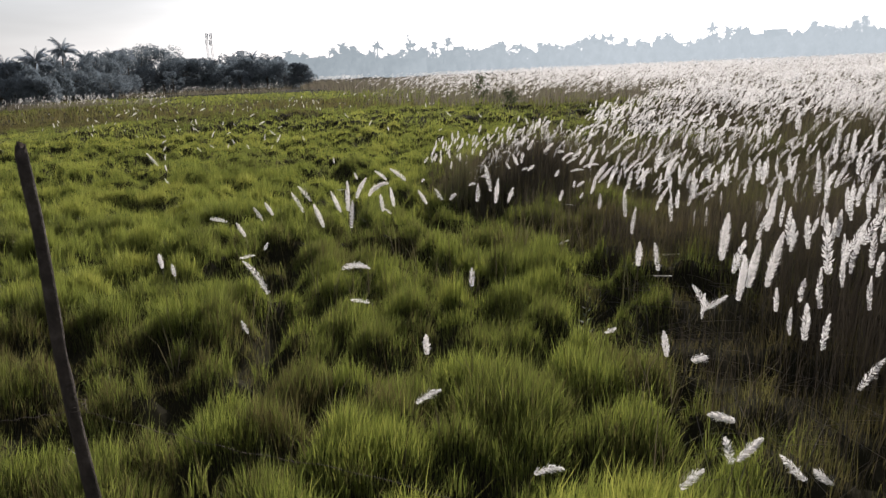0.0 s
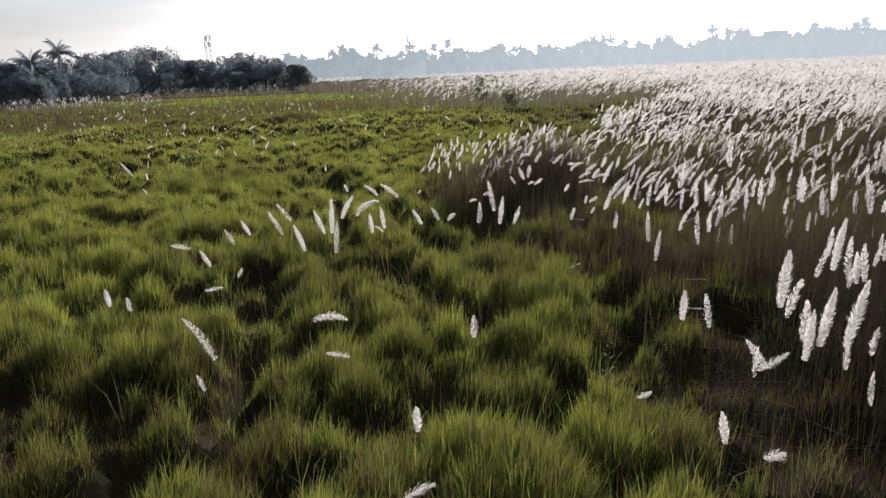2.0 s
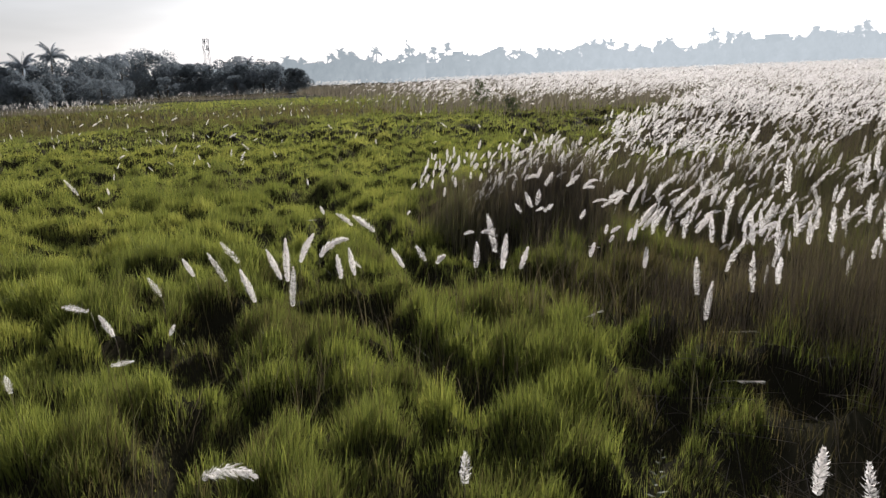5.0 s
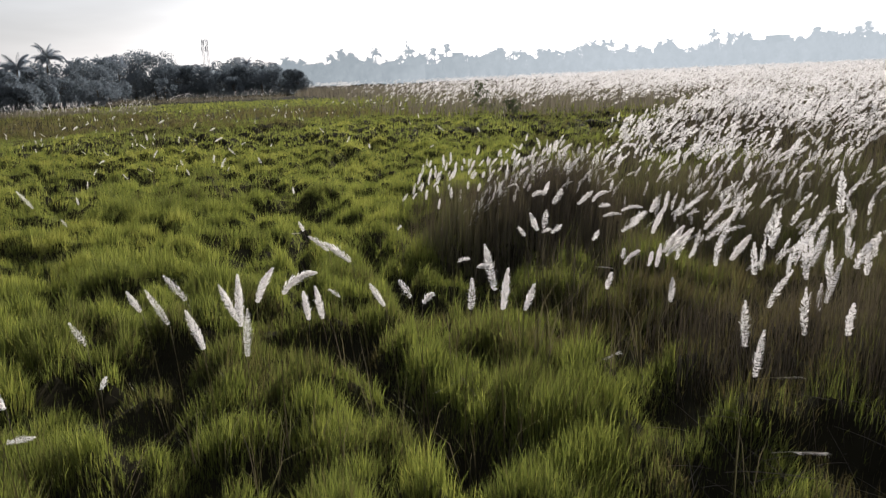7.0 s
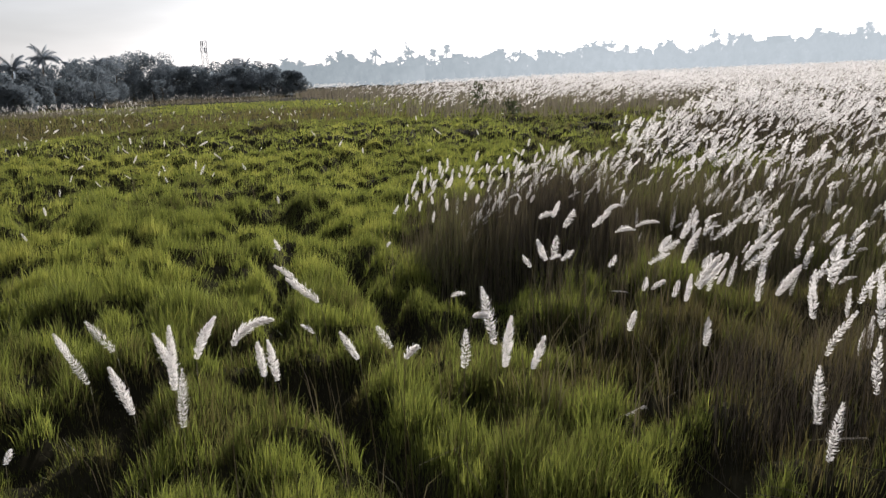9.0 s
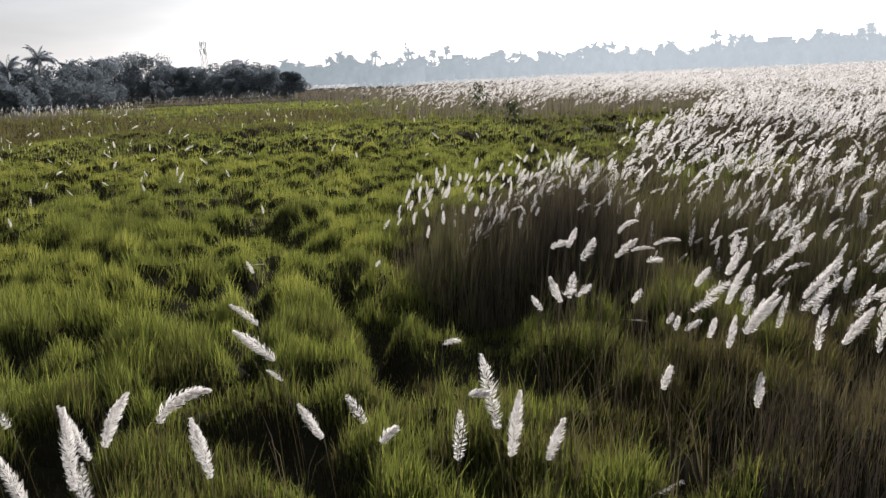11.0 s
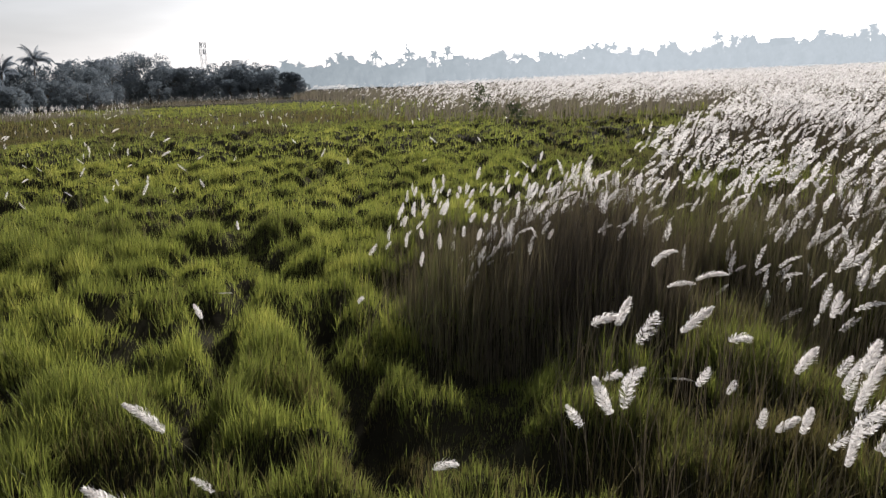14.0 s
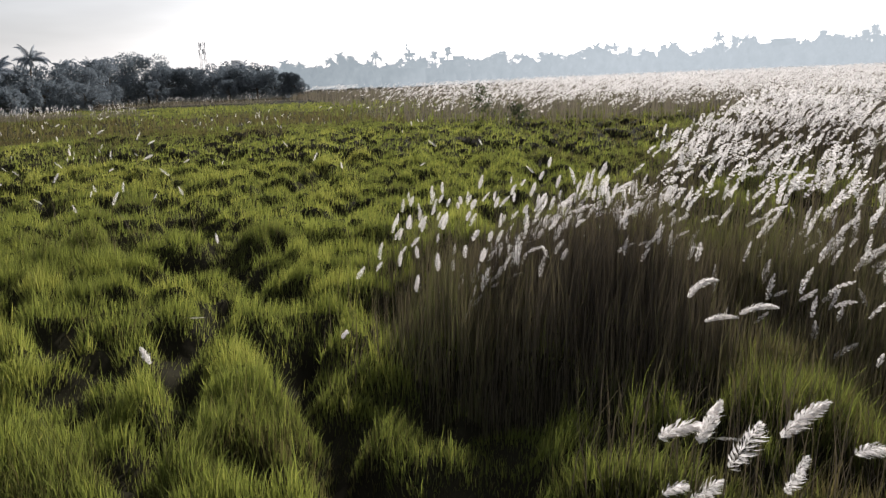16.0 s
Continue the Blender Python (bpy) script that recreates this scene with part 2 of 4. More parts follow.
# ---- the lie of the land ----
rng = np.random.default_rng(7)
CELL = 0.58
GX, GY, NX, NY = -130.0, -12.0, 520, 320
JIT = rng.uniform(0.08, 0.92, (NX, NY, 2))
RAD = rng.uniform(0.25, 0.60, (NX, NY))
TALL = rng.uniform(0.35, 1.0, (NX, NY))
TONE = rng.uniform(0.0, 1.0, (NX, NY))
RAD[rng.uniform(size=(NX, NY)) < 0.20] = 0.12
GULLIES = [
    [(-2.9, 17.6), (-2.66, 15.8), (-2.45, 15.0), (-2.16, 14.1), (-1.92, 13.1), (-1.98, 12.2)],
    [(-1.5, 16.2), (-1.37, 15.2), (-0.9, 14.0), (-0.45, 13.0), (-0.08, 12.3)],
    [(-2.75, 10.9), (-2.62, 10.1), (-2.44, 8.7), (-2.05, 7.4), (-1.78, 6.4), (-2.1, 5.4)],
    [(-0.9, 11.2), (-0.5, 10.3), (-0.2, 9.6), (0.2, 9.0), (0.5, 8.6)],
    [(-0.06, 6.8), (0.65, 6.4), (1.2, 7.0), (1.8, 7.6), (2.1, 8.7)],
    [(-0.08, 12.3), (0.45, 12.1), (0.84, 11.85), (1.49, 12.05)],
]


# dark hollows between the tussocks: x, y, radius
HOLLOWS = [(-3.25, 6.5, 0.62), (-2.62, 10.1, 0.42), (-2.44, 8.7, 0.40), (-2.66, 7.1, 0.32), (-1.75, 6.35, 0.42), (-0.86, 6.45, 0.45), (-0.08, 6.85, 0.38), (0.65, 6.4, 0.32),
           (0.52, 8.65, 0.32), (2.16, 8.8, 0.5), (1.78, 7.7, 0.42), (-1.13, 12.36, 0.3), (-3.8, 11.1, 0.36), (-0.88, 11.2, 0.34), (0.0, 11.3, 0.28), (1.95, 9.55, 0.42),
           (3.2, 8.6, 0.55), (-0.1, 12.4, 0.48), (-1.47, 12.34, 0.26), (0.58, 10.3, 0.28), (-1.22, 14.85, 0.28), (-0.4, 13.1, 0.32), (-0.82, 14.1, 0.32), (0.84, 11.8, 0.42),
           (1.49, 12.06, 0.45), (-2.02, 12.2, 0.26), (0.7, 12.6, 0.3), (-2.93, 18.8, 0.5), (-4.12, 19.4, 0.36), (-5.4, 20.5, 0.46), (-5.8, 23.5, 0.42), (-4.74, 25.3, 0.5),
           (-1.06, 21.8, 0.42), (-3.6, 14.7, 0.26), (-4.2, 17.4, 0.34), (0.0, 14.1, 0.5), (0.6, 13.9, 0.5), (0.38, 13.0, 0.45), (0.22, 13.4, 0.5), (-3.3, 4.8, 0.5), (-3.9, 27.2, 0.6), (-1.7, 26.8, 0.6),
           (-3.3, 30.6, 0.6), (2.35, 7.3, 0.5), (2.85, 7.7, 0.6), (3.2, 7.3, 0.6), (2.25, 6.6, 0.42), (2.7, 6.5, 0.5), (1.72, 7.0, 0.42), (1.95, 6.65, 0.4), (0.86, 6.34, 0.4)]


def to_line(x, y, line):
    """Distance of each place from a line of points."""
    best = np.full(x.shape, 1e9)
    for (x0, y0), (x1, y1) in zip(line[:-1], line[1:]):
        dx, dy = x1 - x0, y1 - y0
        s = np.clip(((x - x0) * dx + (y - y0) * dy) / (dx * dx + dy * dy + 1e-9), 0, 1)
        best = np.minimum(best, np.hypot(x - x0 - s * dx, y - y0 - s * dy))
    return best


def inside(x, y, poly):
    r = np.zeros(x.shape, bool)
    for (x0, y0), (x1, y1) in zip(poly, poly[1:] + poly[:1]):
        c = ((y0 > y) != (y1 > y)) & (x < (x1 - x0) * (y - y0) / (y1 - y0 + 1e-12) + x0)
        r ^= c
    return r


SWELL = 1.45
SJIT = rng.uniform(0.1, 0.9, (240, 150, 2))
SRAD = rng.uniform(0.55, 1.25, (240, 150))


def swell(x, y):
    """Broader mounds that carry several tussocks (0 to 1)."""
    ix, iy = np.floor((x - GX) / SWELL).astype(int), np.floor((y - GY) / SWELL).astype(int)
    best = np.zeros(x.shape)
    for a in (-1, 0, 1):
        for b in (-1, 0, 1):
            i, j = np.clip(ix + a, 0, 239), np.clip(iy + b, 0, 149)
            d2 = (x - (GX + (ix + a + SJIT[i, j, 0]) * SWELL)) ** 2 + (y - (GY + (iy + b + SJIT[i, j, 1]) * SWELL)) ** 2
            best = np.maximum(best, np.clip(1 - d2 / SRAD[i, j] ** 2, 0, 1) ** 0.7)
    return best


def tussock(x, y):
    """How far up its tussock each place lies (0 to 1), the way outwards from its middle, and the tussock's tone."""
    x, y = x + 0.09 * np.sin(5.3 * y + 1.7 * np.sin(2.1 * x)) + 0.04 * np.sin(11 * y + 3 * x), y + 0.09 * np.sin(4.7 * x + 1.9 * np.sin(2.6 * y)) + 0.04 * np.sin(9 * x - 4 * y)
    ix, iy = np.floor((x - GX) / CELL).astype(int), np.floor((y - GY) / CELL).astype(int)
    best = np.zeros(x.shape)
    ox, oy, tn = np.zeros(x.shape), np.zeros(x.shape), np.full(x.shape, 0.4)
    for a in (-1, 0, 1):
        for b in (-1, 0, 1):
            i, j = np.clip(ix + a, 0, NX - 1), np.clip(iy + b, 0, NY - 1)
            dx = x - (GX + (ix + a + JIT[i, j, 0]) * CELL)
            dy = y - (GY + (iy + b + JIT[i, j, 1]) * CELL)
            r = RAD[i, j]
            m = np.clip(1 - (dx * dx + dy * dy) / (r * r), 0, 1) ** 0.6 * (0.45 + 0.55 * TALL[i, j])
            up = m > best
            best = np.where(up, m, best)
            ox, oy, tn = np.where(up, dx / r, ox), np.where(up, dy / r, oy), np.where(up, TONE[i, j], tn)
    best = best * (0.6 + 0.4 * np.clip(swell(x, y) * 1.6, 0, 1))
    wx, wy = x + 0.16 * np.sin(y * 3.1 + x), y + 0.14 * np.sin(x * 3.7 + 0.6 * y)
    for g in GULLIES:
        best = best * np.clip((to_line(wx, wy, g) - 0.03) / 0.32, 0.0, 1) ** 0.7
    for hx, hy, hr in HOLLOWS:
        best = best * np.clip(np.hypot(wx - hx, wy - hy) / hr - 0.15, 0, 1)
    return best, ox, oy, tn


def ground_height(x, y):
    m = tussock(x, y)[0]
    near = np.clip((66 - y) / 20, 0, 1) * np.clip((26 - np.abs(x)) / 6, 0, 1)
    roll = 0.05 * np.sin(x * 0.9 + 1.3 * np.sin(y * 0.35)) + 0.05 * np.sin(y * 0.7 + 0.8 * np.sin(x * 0.4))
    cut = np.zeros(x.shape)
    for g in GULLIES:
        cut = np.maximum(cut, np.exp(-(to_line(x, y, g) / 0.17) ** 2))
    return roll - 0.10 * cut + ((0.41 - 0.03 * np.clip((y - 30) / 15, 0, 1)) * m + (0.02 + 0.18 * np.clip((y - 11) / 5, 0, 1) + 0.16 * np.clip((y - 22) / 10, 0, 1)) * swell(x, y) * (1 - 0.8 * cut)) * near + 0.06 * (1 - near)


xs = np.concatenate([[-2500, -1200, -600, -300, -200], np.arange(-150, -22, 6.0), np.arange(-22, 8.01, 0.17), np.arange(8.3, 26, 0.45), np.arange(28, 150, 6.0), [200, 300, 600, 1200, 2500]])
ys = np.concatenate([[-2500, -800, -200, -60, -20], np.arange(-11, 0, 0.35), np.arange(0.0, 36.01, 0.17), np.arange(36.3, 60, 0.35), np.arange(62, 330, 6.0), [400, 700, 1400, 2500]])
gx, gy = np.meshgrid(xs, ys, indexing="ij")
gz = ground_height(gx.ravel(), gy.ravel())
idx = np.arange(gx.size).reshape(gx.shape)
q0, q1, q2, q3 = idx[:-1, :-1].ravel(), idx[1:, :-1].ravel(), idx[1:, 1:].ravel(), idx[:-1, 1:].ravel()
ground = new("ground", mesh_of("ground", np.stack([gx.ravel(), gy.ravel(), gz], 1),
                               np.concatenate([np.stack([q0, q1, q2], 1), np.stack([q0, q2, q3], 1)]), M_SOIL, smooth=True))
tagged(ground, "dark damp soil and thatch under meadow grass tussocks", "ground", kind="structure")

# outlines of the kans grass stands
NEAR = [(2.3, -3), (2.25, 4), (2.2, 6.6), (2.65, 7.7), (2.75, 8.9), (2.1, 9.6), (2.4, 11.0), (3.4, 12.0), (3.6, 13.6), (2.8, 14.3), (1.2, 14.2), (0.1, 14.4),
        (-0.45, 15), (-0.7, 17.3), (-0.2, 19.0), (1.5, 20.0), (4, 24.5), (8, 34), (14, 46), (22, 57), (60, 90), (90, 90), (60, -3)]
FAR = [(-26, 128), (-16, 95), (-11, 72), (-7, 58), (-3.5, 52.5), (1, 47.5), (5, 45.5), (9, 45.0), (14, 48.5), (23, 59), (61, 90), (150, 150),
       (150, 205), (-42, 197), (-40, 172), (-33, 140)]


def low_patch(x, y):
    """The greener gap in the stand, with short growth only."""
    return np.clip(2.0 * (1.2 - ((x - 6.4) / 1.6) ** 2 - ((y - 23.3) / 2.0) ** 2), 0, 1)


def short_growth(x, y):
    """Brown-green growth with fewer stalks between the meadow and the tall stand: 1 where it is lowest, fading into the stand."""
    return np.clip((x - 2.3) / 0.7, 0, 1) * np.clip((9.5 - x) / 2.0, 0, 1) * np.clip((y - 10.4) / 0.8, 0, 1) * np.clip((23 - y) / 9.5, 0, 1)


def wedge(y0, y1, count, margin=1.0, x_lo=-1e9, x_hi=1e9):
    """Random places in the fan of ground ahead of the walk's start, from y0 to y1."""
    y = np.sqrt(rng.uniform((y0 + 2) ** 2, (y1 + 2) ** 2, count)) - 2
    x = 0.4 + rng.uniform(-1, 1, count) * (0.66 * (y + 0.4) + margin)
    k = (x > x_lo) & (x < x_hi)
    return x[k], y[k]


def blades(x, y, z, h, w, lx, ly, tone, segs=2):
    """Grass blades: a bent tapered strip each."""
    n = len(x)
    a = rng.uniform(0, math.pi, n)
    sx, sy = np.cos(a) * w * 0.5, np.sin(a) * w * 0.5
    c = np.stack([x, y, z], 1)
    s = np.stack([sx, sy, np.zeros(n)], 1)
    tip = c + np.stack([lx, ly, h], 1)
    if segs == 1:
        v = np.stack([c - s, c + s, tip], 1)
        f = np.array([[0, 1, 2]])
    else:
        mid = c + np.stack([lx * 0.32, ly * 0.32, h * 0.6], 1)
        v = np.stack([c - s, c + s, mid - s * 0.75, mid + s * 0.75, tip], 1)
        f = np.array([[0, 1, 3], [0, 3, 2], [2, 3, 4]])
    k = v.shape[1]
    tris = (np.arange(n)[:, None, None] * k + f[None]).reshape(-1, 3)
    return v.reshape(-1, 3), tris, np.repeat(tone, k)


def bands(x, y):
    """0 to 1: how brown and rank the far meadow is."""
    b = np.clip((y - 38 + 5 * np.sin(x * 0.3) + 3 * np.sin(x * 0.9 + y * 0.4)) / 14, 0, 1) * np.clip((96 - y) / 22, 0, 1) * np.clip((1.5 - x) / 6, 0, 1)
    return b * (0.35 + 0.65 * np.clip(0.5 + np.sin(x * 0.21 + 1.7 * np.sin(y * 0.13)) * np.sin(y * 0.27 + x * 0.05) * 1.4 + np.clip((-12 - x) / 14, 0, 0.6), 0, 1))


def meadow(name, y0, y1, count, width, seg, tall=1.0, keep=None, label="", floor=0.2):
    x, y = wedge(y0, y1, count, 1.2)
    if keep is not None:
        k = keep(x, y)
        x, y = x[k], y[k]
    m, ox, oy, tn = tussock(x, y)
    stand = inside(x, y, NEAR) & (low_patch(x, y) < 0.3)
    k = (rng.uniform(size=len(x)) < floor + 1.0 * m) & ~(stand & (rng.uniform(size=len(x)) < np.where(y < 9, 0.80, np.where(y < 11.5, 0.82, np.where(short_growth(x, y) > 0.35, 0.35, np.where(y < 14.3, 0.45, 0.75))))))
    x, y, m, ox, oy, tn = x[k], y[k], m[k], ox[k], oy[k], tn[k]
    n = len(x)
    u = rng.uniform(0.5, 1.2, n) * np.where(rng.uniform(size=n) < 0.06, 1.7, 1.0)
    low = low_patch(x, y)
    u *= 1 + 0.9 * low
    rank = bands(x, y)
    h = (0.075 + 0.25 * m) * u * tall * (1 + 0.5 * rank)
    out = 0.08 + 0.32 * np.hypot(ox, oy)
    lx = h * (ox * out + 0.08 + rng.normal(0, 0.19, n))
    ly = h * (oy * out + rng.normal(0, 0.19, n))
    z = ground_height(x, y) - 0.01
    # Besides brown patches, tone paints shade: tussock sides, near the walk, under kans.
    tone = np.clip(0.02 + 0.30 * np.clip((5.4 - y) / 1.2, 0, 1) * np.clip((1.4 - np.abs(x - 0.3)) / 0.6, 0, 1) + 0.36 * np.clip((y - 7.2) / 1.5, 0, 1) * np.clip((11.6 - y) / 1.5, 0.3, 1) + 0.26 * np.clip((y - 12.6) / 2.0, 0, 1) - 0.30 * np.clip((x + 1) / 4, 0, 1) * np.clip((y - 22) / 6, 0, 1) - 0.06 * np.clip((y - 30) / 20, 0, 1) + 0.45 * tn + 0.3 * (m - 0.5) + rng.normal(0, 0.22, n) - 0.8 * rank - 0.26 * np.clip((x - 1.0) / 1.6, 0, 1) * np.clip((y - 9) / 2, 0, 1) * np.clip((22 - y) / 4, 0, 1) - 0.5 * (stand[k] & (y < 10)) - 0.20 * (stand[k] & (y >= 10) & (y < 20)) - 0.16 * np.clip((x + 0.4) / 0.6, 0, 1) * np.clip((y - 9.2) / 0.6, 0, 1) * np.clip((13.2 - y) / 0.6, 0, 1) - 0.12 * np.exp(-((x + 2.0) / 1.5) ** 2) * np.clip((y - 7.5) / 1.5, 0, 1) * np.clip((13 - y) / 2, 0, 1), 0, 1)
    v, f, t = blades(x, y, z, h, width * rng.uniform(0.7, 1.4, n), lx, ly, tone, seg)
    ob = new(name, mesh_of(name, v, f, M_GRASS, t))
    return tagged(ob, label or "bright green meadow grass growing in tussocks", "grass", kind="stuff")


# rings of meadow grass: dense by the walk, thinner and coarser far off
meadow("meadow_grass", 2.2, 10.0, 290000, 0.0056, 2, floor=0.26)
meadow("meadow_grass", 10.0, 15.0, 240000, 0.0068, 2, floor=0.34)
meadow("meadow_grass", 15.0, 21.0, 300000, 0.0103, 1, 0.85, floor=0.10)
meadow("meadow_grass", 21.0, 32.0, 290000, 0.0147, 1, 0.75, floor=0.14)
meadow("meadow_grass", 32.0, 56.0, 200000, 0.033, 1, 0.72, lambda x, y: ~inside(x, y, NEAR), floor=0.14)
meadow("meadow_grass", 56.0, 120.0, 80000, 0.10, 1, 1.35, lambda x, y: ~inside(x, y, NEAR) & (x < 40), "rank brownish meadow grass of the far field")


# ---- kans grass: plumes ----
def plume_shape(length, lean, curl, levels, ring, width, barb_w, r, spread=42, comb=0.0):
    """A feathery flower head: silky tufts set round a bent stalk, swept towards its tip. Base at the origin, leaning towards +x by
    lean degrees; comb turns the tufts to the lee side."""
    g = rng if r is None else r
    s = (np.arange(levels) + 0.5) / levels
    th = np.radians(lean + curl * s)
    step = length / levels
    ax = np.stack([np.cumsum(np.sin(th)) * step, np.zeros(levels), np.cumsum(np.cos(th)) * step], 1)
    tan = np.stack([np.sin(th), np.zeros(levels), np.cos(th)], 1)
    side = np.stack([np.cos(th), np.zeros(levels), -np.sin(th)], 1)
    prof = np.clip(np.sin(math.pi * np.clip(s * 0.80 + 0.14, 0, 1)) ** 0.75, 0.12, 1)
    i = np.repeat(np.arange(levels), ring)
    n = len(i)
    a = np.tile(np.arange(ring) * 2 * math.pi / ring, levels) + i * 2.4 + g.uniform(-0.45, 0.45, n)
    rad = np.cos(a)[:, None] * side[i] + np.sin(a)[:, None] * np.array([[0, 1.0, 0]])
    if comb:
        rad = rad + comb * side[i] * np.sign(lean + 0.5 * curl + 1e-6)
        rad /= np.linalg.norm(rad, axis=1)[:, None] + 1e-9
    phi = np.radians(spread * (g.uniform(0.75, 1.05, n) - 0.45 * s[i] ** 2))
    bl = width * prof[i] / np.sin(np.radians(50)) * g.uniform(0.65, 1.2, n)
    way = tan[i] * np.cos(phi)[:, None] + rad * np.sin(phi)[:, None]
    p0 = ax[i] + tan[i] * (g.uniform(-0.3, 0.3, n) * step)[:, None]
    p2 = p0 + way * bl[:, None] + np.stack([0.08 * bl, 0 * bl, -0.22 * bl], 1)
    wv = np.cross(way, g.normal(0, 1, (n, 3)))
    wv = wv / (np.linalg.norm(wv, axis=1)[:, None] + 1e-9) * (barb_w * g.uniform(0.7, 1.3, n))[:, None] * 0.5
    mid = p0 + (p2 - p0) * 0.55 + rad * (bl * 0.10)[:, None]
    v = np.stack([p0, mid - wv, mid + wv, p2], 1)
    f = np.array([[0, 1, 2], [1, 3, 2]])
    k = v.shape[1]
    tris = (np.arange(n)[:, None, None] * k + f[None]).reshape(-1, 3)
    tone = np.repeat(g.uniform(0.2, 1.0, n), k)
    return v.reshape(-1, 3), tris, tone, ax


def kans_stalk(x, y, z_mid, length, lean, curl, label="", group="kans stalks in the meadow"):
    """One flowering kans stalk: stem, blades at its foot and the white plume; z_mid is the plume's middle."""
    g = np.random.default_rng(int(abs(x * 911 + y * 313 + z_mid * 77) * 10) + 3)
    th = math.radians(lean + curl * 0.5)
    foot = ground_height(np.array([x]), np.array([y]))[0] - 0.02
    bz = z_mid - 0.5 * length * math.cos(th) - foot
    bx = -0.5 * length * math.sin(th)
    rt = root("kans_stalk", x, y, foot, label or "slender kans grass stalk with a feathery white plume", "kans grass", group)
    s = np.linspace(0, 1, 7)
    x0 = bx - 0.16 * math.sin(math.radians(lean)) - g.uniform(-0.05, 0.05)
    px = x0 + (bx - x0) * s ** 2.2
    py = 0.06 * g.uniform(-1, 1) * (1 - s)
    v, f = tube(np.stack([px, py, bz * s], 1), 0.0035 - 0.0015 * s, 5)
    part("stem", mesh_of("stem", v, f, M_STEM, np.full(len(v), g.uniform(0, 1)), True), rt, "thin straw-brown stem")
    fluffy = g.uniform() < 0.48                      # full silky heads, and open ones whose branches show like rungs
    wide = (0.025 + 0.042 * length) * g.uniform(0.85, 1.2)
    comb = 0.75 if abs(lean + curl) > 45 else 0.0
    if fluffy:
        v, f, t, _ = plume_shape(length, lean, curl, max(14, int(length * 90)), 13, wide, 0.0078, g, 44, comb)
    else:
        v, f, t, _ = plume_shape(length, lean, curl, max(9, int(length * 52)), 8, wide * 0.84, 0.0068, g, 54, comb)
    v2, f2, t2, _ = plume_shape(length, lean, curl, max(12, int(length * 70)), 10, wide * 1.12, 0.0022, g, 52, comb)
    v, f, t = np.concatenate([v, v2]), np.concatenate([f, f2 + len(v)]), np.concatenate([t, t2])
    part("plume", mesh_of("plume", v + np.array([bx, 0, bz]), f, M_PLUME, t), rt, "full silky white plume" if fluffy else "open white plume with rung-like branches")
    n = 3
    hh = g.uniform(0.35, 0.75, n) * min(bz, 1.4)
    v, f, t = blades(np.full(n, x0) + g.normal(0, 0.02, n), g.normal(0, 0.02, n), np.zeros(n), hh, np.full(n, 0.009), hh * g.normal(0.1, 0.3, n), hh * g.normal(0, 0.3, n), g.uniform(0.4, 1, n))
    part("blade", mesh_of("blade", v, f, M_KANS, t), rt, "narrow olive-brown grass blades")
    return rt


# stalks beside the walk, group by group: x, y, height of the plume's middle, length, lean, curl
BY_START = [
    (-1.22, 4.56, 1.74, 0.31, -14, -34), (-0.62, 5.20, 1.62, 0.24, 50, 70), (-0.66, 5.63, 1.20, 0.18, -65, -25), (0.31, 5.62, 1.38, 0.17, 0, 4),
    (-0.04, 4.77, 1.11, 0.16, -4, 5), (-1.79, 5.84, 0.90, 0.14, -22, 0), (-0.02, 4.35, 0.89, 0.22, 35, 45), (1.43, 5.3, 1.0, 0.1, 60, 10),
    (0.69, 2.90, 1.17, 0.16, 45, 60), (1.65, 3.20, 1.29, 0.15, -55, -30), (1.71, 3.00, 1.21, 0.18, 32, 20), (1.62, 3.02, 1.19, 0.16, -12, -5),
    (1.37, 2.80, 1.17, 0.16, 10, 60), (2.61, 3.60, 1.33, 0.24, 28, 12), (1.95, 3.00, 1.10, 0.20, -42, 0), (2.16, 3.10, 0.99, 0.14, -52, 0)]
BY_STAND = [
    (1.59, 5.01, 1.71, 0.20, 0, 5), (1.69, 4.87, 1.72, 0.23, -8, 0), (2.18, 5.33, 1.25, 0.27, -34, 0), (2.27, 5.33, 1.20, 0.25, 52, 12),
    (2.41, 5.55, 1.69, 0.42, 3, 4), (2.89, 5.83, 1.85, 0.40, 5, 8), (2.47, 5.06, 1.59, 0.40, 8, 5), (2.55, 4.88, 1.67, 0.45, 10, 6),
    (1.64, 4.36, 1.24, 0.20, -8, 0), (1.75, 4.00, 1.29, 0.11, 60, 30), (2.43, 5.18, 1.43, 0.36, 6, 0), (2.17, 8.40, 1.44, 0.34, -4, 3),
    (2.28, 8.42, 1.22, 0.36, 6, 4), (2.15, 10.10, 1.16, 0.24, 4, 0), (1.59, 10.07, 1.27, 0.17, 12, 8), (3.36, 9.70, 1.32, 0.42, 14, 5)]
